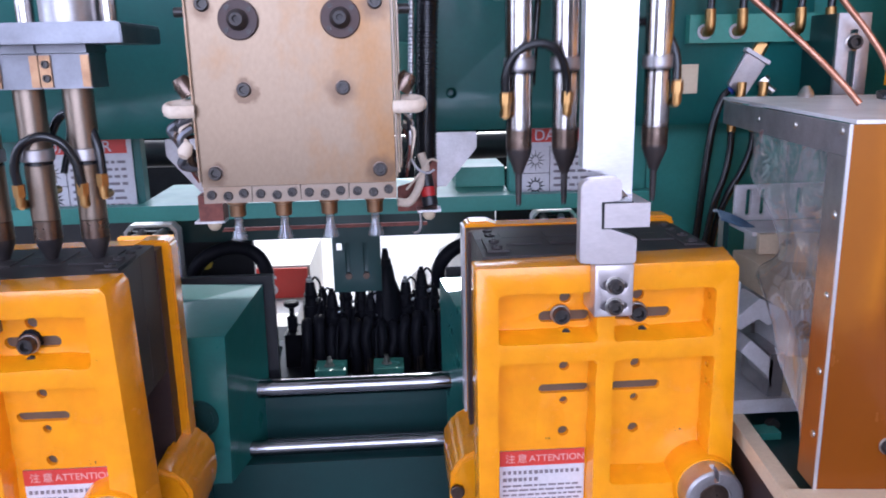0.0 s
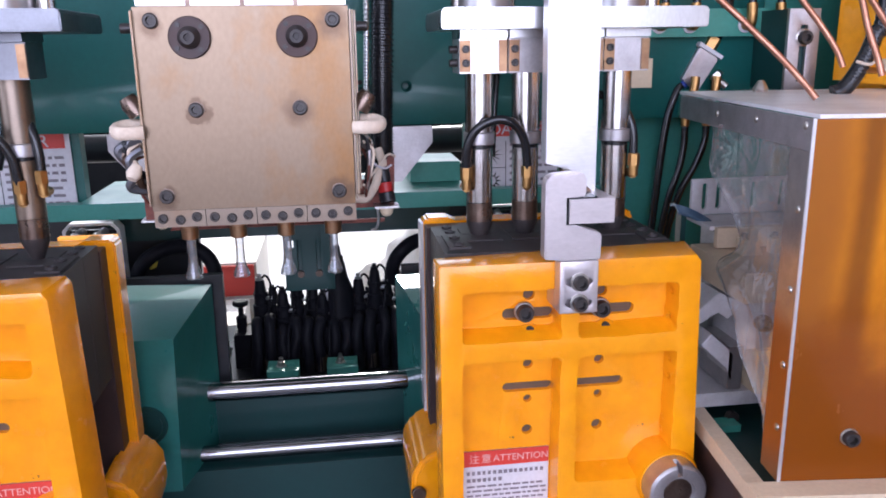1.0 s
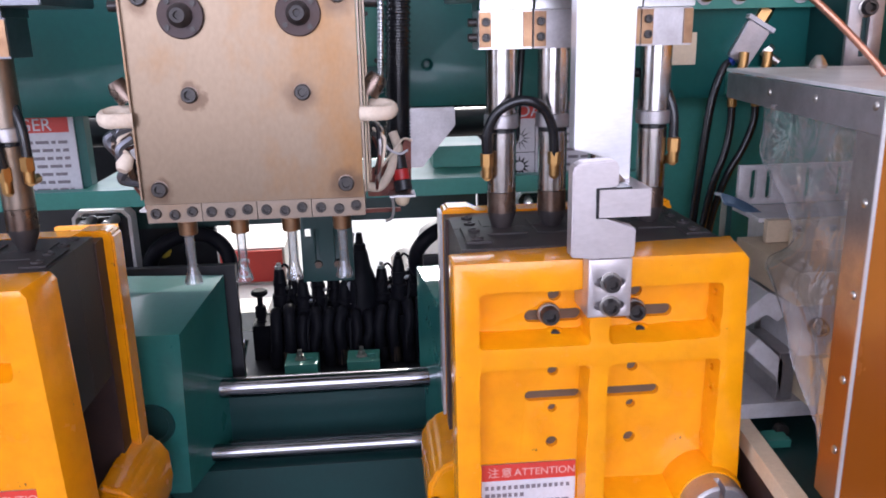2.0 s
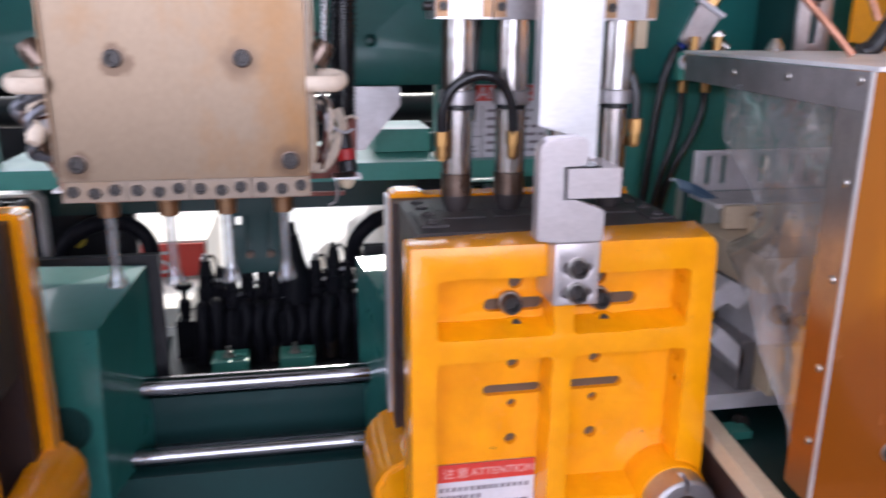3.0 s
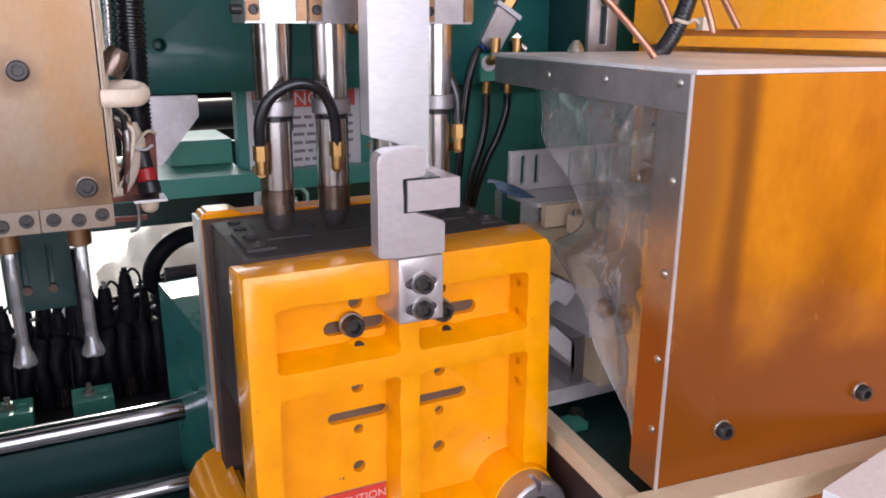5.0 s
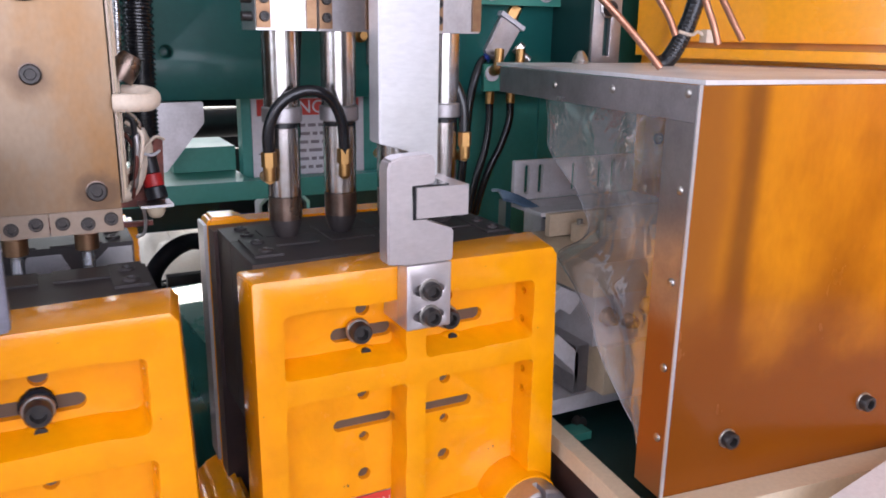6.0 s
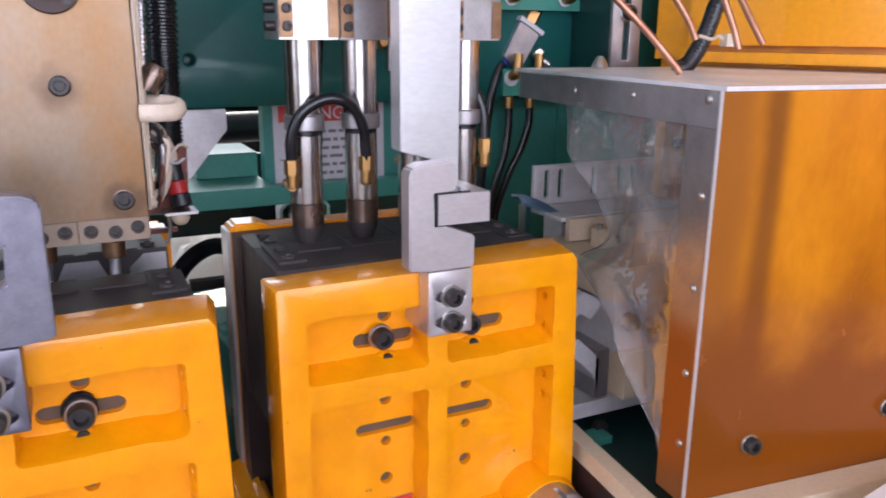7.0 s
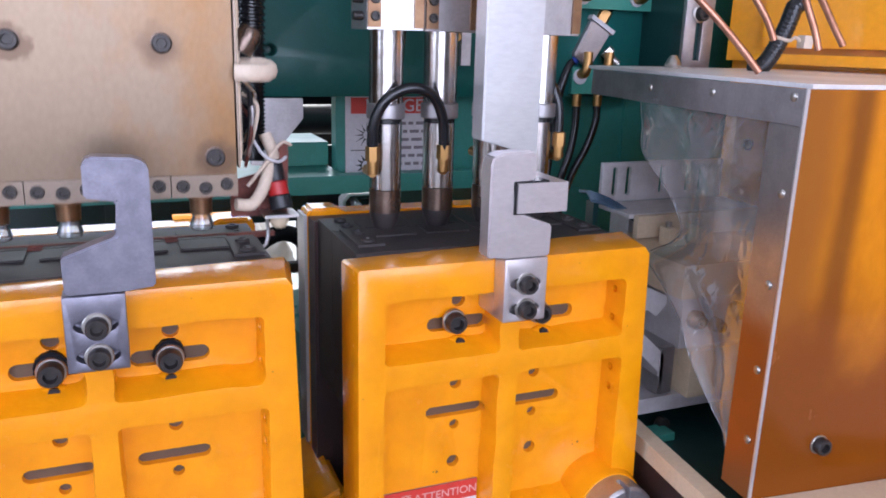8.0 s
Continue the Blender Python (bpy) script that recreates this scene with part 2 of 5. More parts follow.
# The panel's dimmer lower half is painted into its colour.
painted_falloff(AMBER, 1.06, 1.30, (0.215, 0.054, 0.002))
STRIP = mat("stainless_strip_painted", (0.46, 0.43, 0.42), 0.36, 0.85, (0.34, 0.31, 0.30), 22, 0.8, 0.06, 260)
# Orange mold reflection on the strip's lower part, put into its colour.
painted_falloff(STRIP, 1.12, 1.26, (0.30, 0.145, 0.055))
WHITE_SHEET = mat("white_laminate", (0.86, 0.86, 0.87), 0.35, 0, (0.80, 0.80, 0.82), 6, 0.5, 0.02, 200)
CABINET = mat("orange_cabinet_enamel", (0.93, 0.37, 0.010), 0.3, 0, (0.88, 0.37, 0.012), 5, 0.5, 0.05, 120, coat=0.3)
WALL = mat("limewashed_wall", (0.72, 0.71, 0.68), 0.8, 0, (0.62, 0.61, 0.58), 2, 0.5, 0.15, 40)
YARD = mat("pale_yard_concrete", (0.74, 0.73, 0.71), 0.8, 0, (0.66, 0.65, 0.63), 1.5, 0.6, 0.2, 40)
# Floor concrete made dark to lower its bounce light and reflections.
FLOOR_DIM = mat("dimmed_concrete", (0.17, 0.16, 0.15), 0.6, 0, (0.10, 0.095, 0.09), 3, 0.7, 0.2, 60)
MATTE_STEEL = mat("matte_steel", (0.60, 0.58, 0.59), 0.45, 0.3, (0.46, 0.43, 0.42), 30, 0.7, 0.12, 260)
# Dusty galvanised sheet; white glare and daylight are put into its pale colour.
PALE_SHEET = mat("light_whitened_sheet", (0.88, 0.86, 0.86), 0.34, 0.2, (0.60, 0.56, 0.54), 9, 0.7, 0.05, 200)
CARD = mat("cardboard", (0.42, 0.30, 0.19), 0.75, 0, (0.34, 0.23, 0.14), 14, 0.5, 0.1, 120)
SACK = mat("woven_sack", (0.86, 0.80, 0.72), 0.7, 0, (0.74, 0.66, 0.57), 20, 0.5, 0.3, 200)
# Emission added to brighten an orange cable strip; it is no heated wire.
GLOW = bpy.data.materials.new("orange_strip_emission")
GLOW.use_nodes = True
GLOW.node_tree.nodes["Principled BSDF"].inputs["Base Color"].default_value = (0.6, 0.25, 0.03, 1)
GLOW.node_tree.nodes["Principled BSDF"].inputs["Emission Color"].default_value = (1.0, 0.45, 0.08, 1)
GLOW.node_tree.nodes["Principled BSDF"].inputs["Emission Strength"].default_value = 0.9


def clear_plastic(name, tint, veil, gloss_rough, veil_scale, wrinkle, gloss_least, gloss_most):
    """Clear sheet: mostly see-through, a milky scuffed veil that also paints in haze, and a glossy skin."""
    m = bpy.data.materials.new(name)
    m.use_nodes = True
    n, l = m.node_tree.nodes, m.node_tree.links
    n.remove(n["Principled BSDF"])
    out = n["Material Output"]
    tr = n.new("ShaderNodeBsdfTransparent")
    tr.inputs[0].default_value = (*tint, 1)
    df = n.new("ShaderNodeBsdfDiffuse")
    df.inputs[0].default_value = (0.75, 0.73, 0.72, 1)
    gl = n.new("ShaderNodeBsdfGlossy")
    gl.inputs["Roughness"].default_value = gloss_rough
    tc = n.new("ShaderNodeTexCoord")
    no = n.new("ShaderNodeTexNoise")
    no.inputs["Scale"].default_value, no.inputs["Detail"].default_value = veil_scale, 7
    no.inputs["Distortion"].default_value = 1.4
    l.new(tc.outputs["Object"], no.inputs[0])
    mr = n.new("ShaderNodeMapRange")
    mr.inputs[1].default_value, mr.inputs[2].default_value = 0.35, 0.75
    mr.inputs[3].default_value, mr.inputs[4].default_value = veil * 0.4, veil * 1.8
    l.new(no.outputs[0], mr.inputs[0])
    m1 = n.new("ShaderNodeMixShader")
    l.new(mr.outputs[0], m1.inputs[0])
    l.new(tr.outputs[0], m1.inputs[1])
    l.new(df.outputs[0], m1.inputs[2])
    lw = n.new("ShaderNodeLayerWeight")
    lw.inputs[0].default_value = 0.22
    wr = n.new("ShaderNodeTexNoise")
    wr.inputs["Scale"].default_value, wr.inputs["Detail"].default_value, wr.inputs["Distortion"].default_value = veil_scale * 2.2, 2, 2.5
    l.new(tc.outputs["Object"], wr.inputs[0])
    bp = n.new("ShaderNodeBump")
    bp.inputs["Strength"].default_value, bp.inputs["Distance"].default_value = 1.0, wrinkle
    l.new(wr.outputs[0], bp.inputs["Height"])
    l.new(bp.outputs[0], gl.inputs["Normal"])
    m2 = n.new("ShaderNodeMixShader")
    sheen = n.new("ShaderNodeMapRange")
    sheen.inputs[3].default_value, sheen.inputs[4].default_value = gloss_least, gloss_most
    l.new(lw.outputs["Fresnel"], sheen.inputs[0])
    l.new(sheen.outputs[0], m2.inputs[0])
    l.new(m1.outputs[0], m2.inputs[1])
    l.new(gl.outputs[0], m2.inputs[2])
    l.new(m2.outputs[0], out.inputs[0])
    return m


# Veil raised so that the film's bright reflections are put into its haze.
FILM = clear_plastic("clear_pvc_film", (0.97, 0.96, 0.96), 0.20, 0.06, 9, 0.0016, 0.10, 0.34)
PARISON = clear_plastic("molten_clear_plastic", (0.90, 0.91, 0.93), 0.09, 0.04, 40, 0.0, 0.04, 0.9)

# ---- mesh helpers ----


def box(bm, x0, x1, y0, y1, z0, z1):
    v = [bm.verts.new(p) for p in ((x0, y0, z0), (x1, y0, z0), (x1, y1, z0), (x0, y1, z0),
                                   (x0, y0, z1), (x1, y0, z1), (x1, y1, z1), (x0, y1, z1))]
    for f in ((0, 3, 2, 1), (4, 5, 6, 7), (0, 1, 5, 4), (1, 2, 6, 5), (2, 3, 7, 6), (3, 0, 4, 7)):
        bm.faces.new([v[i] for i in f])
    return bm


def lathe(bm, base, axis, profile, seg=24):
    """A turned body round axis from base; profile is (distance along the axis, radius), closed with caps."""
    base, a = Vector(base), Vector(axis).normalized()
    u = a.orthogonal().normalized()
    w = a.cross(u)
    rings = []
    for d, r in profile:
        rings.append([bm.verts.new(base + a * d + (u * math.cos(k * math.tau / seg) + w * math.sin(k * math.tau / seg)) * r)
                      for k in range(seg)])
    for p, q in zip(rings, rings[1:]):
        for k in range(seg):
            bm.faces.new((p[k], p[(k + 1) % seg], q[(k + 1) % seg], q[k]))
    bm.faces.new(rings[0][::-1])
    bm.faces.new(rings[-1])
    return bm


def cyl(bm, p, q, r, seg=20, r2=None, chamfer=0.0):
    p, q = Vector(p), Vector(q)
    d = (q - p).length
    r2 = r if r2 is None else r2
    c = chamfer
    prof = [(0, r), (d, r2)] if not c else [(0, r - c), (c, r), (d - c, r2), (d, r2 - c)]
    return lathe(bm, p, q - p, prof, seg)


def prism(bm, outline, y0, y1):
    """An outline in (x, z), drawn out from y0 to y1."""
    a = [bm.verts.new((x, y0, z)) for x, z in outline]
    b = [bm.verts.new((x, y1, z)) for x, z in outline]
    n = len(a)
    bm.faces.new(a)
    bm.faces.new(b[::-1])
    for i in range(n):
        bm.faces.new((a[i], b[i], b[(i + 1) % n], a[(i + 1) % n]))
    bmesh.ops.recalc_face_normals(bm, faces=bm.faces[:])
    return bm


def smooth_line(points, steps=8):
    """A smooth line through the points."""
    p = [Vector(v) for v in points]
    p = [p[0] * 2 - p[1], *p, p[-1] * 2 - p[-2]]
    out = []
    for i in range(1, len(p) - 2):
        for k in range(steps):
            t = k / steps
            out.append(0.5 * (2 * p[i] + (p[i + 1] - p[i - 1]) * t + (2 * p[i - 1] - 5 * p[i] + 4 * p[i + 1] - p[i + 2]) * t * t
                              + (3 * p[i] - p[i - 1] - 3 * p[i + 1] + p[i + 2]) * t ** 3))
    return out + [p[-2]]


def tube(bm, points, r, seg=12, steps=8, ribs=0.0, straight=False):
    """A hose along the points; ribs: how far every other ring stands out, for a corrugated one."""
    line = [Vector(v) for v in points] if straight else smooth_line(points, steps)
    rings, u = [], None
    for i, c in enumerate(line):
        d = (line[min(i + 1, len(line) - 1)] - line[max(i - 1, 0)]).normalized()
        u = d.orthogonal().normalized() if u is None else (u - d * u.dot(d)).normalized()
        w = d.cross(u)
        rad = r + (ribs if i % 4 in (1, 2) else 0)
        rings.append([bm.verts.new(c + (u * math.cos(k * math.tau / seg) + w * math.sin(k * math.tau / seg)) * rad) for k in range(seg)])
    for p, q in zip(rings, rings[1:]):
        for k in range(seg):
            bm.faces.new((p[k], p[(k + 1) % seg], q[(k + 1) % seg], q[k]))
    bm.faces.new(rings[0][::-1])
    bm.faces.new(rings[-1])
    return bm


def B():
    return bmesh.new()


def to_mesh(name, bm, material, bevel=0.0, seg=2):
    if bevel:
        edges = [e for e in bm.edges if len(e.link_faces) == 2 and e.calc_face_angle(0) > 0.6]
        bmesh.ops.bevel(bm, geom=edges, offset=bevel, segments=seg, affect="EDGES", clamp_overlap=True)
    bmesh.ops.recalc_face_normals(bm, faces=bm.faces[:])
    me = bpy.data.meshes.new(name)
    bm.to_mesh(me)
    bm.free()
    me.materials.append(material)
    me.polygons.foreach_set("use_smooth", [True] * len(me.polygons))
    me.set_sharp_from_angle(angle=radians(38))
    return me


def part(name, bm, material, parent=None, label="", bevel=0.0, at=None, seg=2):
    """Links a bmesh as one mesh object under a thing or a part."""
    ob = new(name, to_mesh(name, bm, material, bevel, seg))
    ob.parent = parent
    if at is not None:
        ob.matrix_basis = at
    return tagged(ob, label)


def thing(name, label, category, group="", kind="", at=None):
    ob = new(name)
    ob.empty_display_size = 0.05
    if at is not None:
        ob.matrix_basis = at
    return tagged(ob, label, category, group, kind)


def cut(ob, cutters, bevel=0.0):
    """Cuts the cutters' bmesh out of a mesh object, then rounds its edges."""
    me = bpy.data.meshes.new("cutter")
    bmesh.ops.recalc_face_normals(cutters, faces=cutters.faces[:])
    cutters.to_mesh(me)
    cutters.free()
    tool = new("cutter", me)
    md = ob.modifiers.new("cut", "BOOLEAN")
    md.operation, md.solver, md.object = "DIFFERENCE", "EXACT", tool
    md.use_self = True
    if bevel:
        bv = ob.modifiers.new("round", "BEVEL")
        bv.width, bv.segments, bv.limit_method, bv.angle_limit = bevel, 3, "ANGLE", radians(35)
    dg = bpy.context.evaluated_depsgraph_get()
    dg.update()
    done = bpy.data.meshes.new_from_object(ob.evaluated_get(dg))
    ob.modifiers.clear()
    ob.data = done
    bpy.data.objects.remove(tool)
    done.polygons.foreach_set("use_smooth", [True] * len(done.polygons))
    done.set_sharp_from_angle(angle=radians(50))


def lettering(name, text, size, material, parent, at, label=""):
    cu = bpy.data.curves.new(name, "FONT")
    cu.body, cu.size, cu.extrude, cu.align_x = text, size, 0.0002, "LEFT"
    tmp = new(name, cu)
    dg = bpy.context.evaluated_depsgraph_get()
    dg.update()
    me = bpy.data.meshes.new_from_object(tmp.evaluated_get(dg))
    bpy.data.objects.remove(tmp)
    me.materials.clear()
    me.materials.append(material)
    ob = new(name, me)
    ob.parent, ob.matrix_basis = parent, at
    return tagged(ob, label)


def cap_screw(r=0.009, h=0.009):
    """A socket-head cap screw that points to -y: head with a hexagonal socket."""
    bm = B()
    seg = 24
    lathe(bm, (0, 0.002, 0), (0, -1, 0), [(0, r), (h * 0.86, r), (h, r * 0.88), (h, r * 0.56), (h * 0.45, r * 0.5)], seg)
    return bm


def washer(r=0.0125, h=0.003):
    return lathe(B(), (0, 0.001, 0), (0, -1, 0), [(0, r), (h * 0.8, r), (h, r * 0.94)], 28)

# ---- the hall ----


def hall():
    f = part("floor", box(B(), -6, 6, -6, 2.6, -0.2, 0), FLOOR_DIM)
    tagged(f, "concrete workshop floor, darkened to lower its bounce light", "floor", kind="structure")
    g = part("ground", box(B(), -400, 400, 2.6, 800, -0.25, -0.004), YARD)
    tagged(g, "sunlit pale concrete yard beyond the open hall", "ground", kind="structure")
    c = part("ceiling", box(B(), -4.2, 4.2, -4.2, 3.0, 3.9, 4.1), WALL)
    tagged(c, "plain pale workshop ceiling", "ceiling", kind="structure")
    for name, parts in (("wall_south", [(-4.2, 4.2, -4.2, -4, 0, 0.9), (-4.2, 4.2, -4.2, -4, 3.6, 3.9), (-4.2, -2.9, -4.2, -4, 0.9, 3.6), (2.0, 4.2, -4.2, -4, 0.9, 3.6)]),
                        ("wall_west", [(-4.2, -4, -4, 3, 0, 1.1), (-4.2, -4, -4, 3, 3.5, 3.9), (-4.2, -4, -4, -2.4, 1.1, 3.5), (-4.2, -4, 1.2, 3, 1.1, 3.5)]),
                        ("wall_east", [(4, 4.2, -4, 3, 0, 3.9)]),
                        ("wall_north", [(-4, -2.4, 2.8, 3, 0, 3.9), (2.4, 4, 2.8, 3, 0, 3.9), (-2.4, 2.4, 2.8, 3, 2.9, 3.9)])):
        bm = B()
        for p in parts:
            box(bm, *p)
        tagged(part(name, bm, WALL), "pale limewashed workshop wall", "wall", kind="structure")


hall()

# ---- machine frame ----


def machine_frame():
    fr = thing("machine_frame", "dark green enamelled steel frame of the molding machine", "machine frame")
    bm = box(B(), -1.3, 0.62, 0.45, 0.62, 1.326, 1.95)
    beam = part("upper_beam", bm, GREEN, fr, "green enamelled crossbeam with a bolt hole")
    holes = B()
    cyl(holes, (0.008, 0.40, 1.388), (0.008, 0.48, 1.388), 0.0075, 24)
    cyl(holes, (-0.36, 0.40, 1.40), (-0.36, 0.48, 1.40), 0.006, 24)
    cut(beam, holes, 0.003)
    # panels that carry the warning signs
    part("side_panel", box(B(), 0.112, 0.36, 0.505, 0.53, 1.197, 1.33), GREEN_LIT, fr, bevel=0.002)
    part("side_panel", box(B(), 0.362, 0.80, 0.505, 0.53, 0.60, 1.33), GREEN_LIT, fr, bevel=0.002)
    part("side_panel", box(B(), -1.3, -0.525, 0.505, 0.53, 1.197, 1.33), GREEN, fr, bevel=0.002)
    part("upper_panel", box(B(), 0.62, 1.6, 0.50, 0.53, 1.0, 1.95), GREEN_LIT, fr, bevel=0.002)
    # shelf that crosses the opening
    # Shelf and its block in paler green, the light from behind put into colour.
    part("shelf", box(B(), -0.524, 0.111, 0.4722, 0.68, 1.195, 1.213), GREEN_PALE, fr, "green shelf plate with light from behind put into its pale colour", bevel=0.002)
    part("shelf_rail", box(B(), -1.3, 0.361, 0.447, 0.472, 1.187, 1.2135), GREEN_LIT, fr, "green enamelled rail along the shelf", bevel=0.002)
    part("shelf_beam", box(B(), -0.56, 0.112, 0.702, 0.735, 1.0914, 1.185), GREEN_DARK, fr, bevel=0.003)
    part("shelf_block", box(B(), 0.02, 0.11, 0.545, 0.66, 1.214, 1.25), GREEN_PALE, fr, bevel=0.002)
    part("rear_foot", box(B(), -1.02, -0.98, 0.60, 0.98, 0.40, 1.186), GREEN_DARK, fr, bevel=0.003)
    # gusset plates under the crossbeam
    for x, s in ((-0.005, 1), (-0.41, -1)):
        g = prism(B(), [(x - s * 0.02, 1.325), (x + s * 0.052, 1.325), (x + s * 0.052, 1.298), (x, 1.235), (x - s * 0.02, 1.235)], 0.43, 0.445)
        part("gusset", g, STEEL_DULL, fr, "bare grey steel gusset plate", bevel=0.001)
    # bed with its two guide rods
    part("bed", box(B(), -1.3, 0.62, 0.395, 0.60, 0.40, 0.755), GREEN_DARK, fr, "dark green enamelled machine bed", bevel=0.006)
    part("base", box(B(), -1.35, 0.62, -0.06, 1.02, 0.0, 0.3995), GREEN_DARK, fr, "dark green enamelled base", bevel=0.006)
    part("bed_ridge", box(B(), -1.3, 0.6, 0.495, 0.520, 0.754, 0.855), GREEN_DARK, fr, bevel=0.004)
    part("deck", box(B(), -0.9, 0.6, 0.60, 1.0, 0.60, 0.765), BLACK, fr, "oily black rear deck")
    part("guide_rod", cyl(B(), (-1.2, 0.478, 0.863), (0.33, 0.478, 0.863), 0.0172, 28), CHROME, fr, "polished chromed upper guide rod")
    part("guide_rod", cyl(B(), (-1.2, 0.425, 0.772), (0.33, 0.425, 0.772), 0.0140, 28), CHROME, fr, "polished chromed lower guide rod")
    # cheeks in which the rods sit
    for s in (1, -1):
        def X(x):
            return x if s > 0 else -0.354 - x
        bm = B()
        lo = [bm.verts.new((X(x), y, 0.757)) for x, y in ((-0.70, 0.335), (-0.382, 0.335), (-0.341, 0.52), (-0.70, 0.52))]
        hi = [bm.verts.new((X(x), y, z)) for x, y, z in ((-0.70, 0.335, 1.020), (-0.373, 0.335, 1.018), (-0.339, 0.52, 1.050), (-0.70, 0.52, 1.062))]
        bm.faces.new(lo[::-1])
        bm.faces.new(hi)
        for i in range(4):
            bm.faces.new((lo[i], lo[(i + 1) % 4], hi[(i + 1) % 4], hi[i]))
        ck = part("cheek", bm, GREEN_CHEEK_LIT, fr, "green enamelled cheek block with a sloped top", bevel=0.005)
        edge = X(-0.322) if s > 0 else X(-0.352)
        part("backplate", box(B(), min(X(-0.70), edge), max(X(-0.70), edge), 0.535, 0.55, 0.77, 1.062), BLACK, fr, "black plate behind the cheek", bevel=0.004)
        # bore in the cheek's front with the end of a pin in it
        bx = X(-0.428)
        bore = lathe(B(), (bx, 0.334, 0.876), (0, -1, 0), [(0, 0.034), (0.003, 0.033), (0.003, 0.026), (0.001, 0.025)], 30)
        part("bore_ring", bore, GREEN_DARK, fr, "dark ring of a bore in the cheek")
    # Black sheets added to keep the background dark; not known machine parts.
    part("dark_fill", box(B(), -1.3, -0.392, 0.74, 0.76, 0.765, 1.130), BLACK, fr, "black sheet added as dark fill behind the cheek")
    part("dark_fill", box(B(), 0.15, 0.62, 0.97, 0.99, 0.765, 1.186), BLACK, fr, "black sheet added as dark fill behind the near mold")
    # clamps on the deck
    for x in (-0.24, -0.118):
        c = part("clamp", box(B(), x - 0.032, x + 0.032, 0.675, 0.735, 0.764, 0.812), GREEN_PALE, fr, "pale green slotted clamp", bevel=0.002)
        slot = B()
        box(slot, x - 0.006, x + 0.024, 0.698, 0.712, 0.79, 0.84)
        cut(c, slot, 0.001)
        b = cyl(B(), (x - 0.004, 0.705, 0.80), (x - 0.004, 0.705, 0.814), 0.011, 20, chamfer=0.001)
        cyl(b, (x - 0.004, 0.705, 0.814), (x - 0.004, 0.705, 0.822), 0.008, 6)
        cyl(b, (x - 0.004, 0.705, 0.822), (x - 0.004, 0.705, 0.831), 0.0045, 14)
        part("clamp_nut", b, WASHER, fr, "bright zinc nut and washer")
    return fr


machine_frame()

# ---- molds ----
W, TOP = 0.322, 1.206      # platen width and height of its upper edge
MID = 0.15                 # parting plane


def hook_outline(s):
    pts = [(0.178, 1.2162), (0.1785, 1.246), (0.139, 1.2605), (0.137, 1.287), (0.159, 1.2905), (0.159, 1.311),
           (0.154, 1.3165), (0.124, 1.3150), (0.1150, 1.3115), (0.1125, 1.305), (0.1125, 1.2185), (0.133, 1.2162)]
    pts = [(x + 0.004, z - 0.004 + (0.005 if s < 0 and z > 1.30 else 0.0)) for x, z in pts]
    return pts if s > 0 else [(0.319 - x, z) for x, z in pts][::-1]


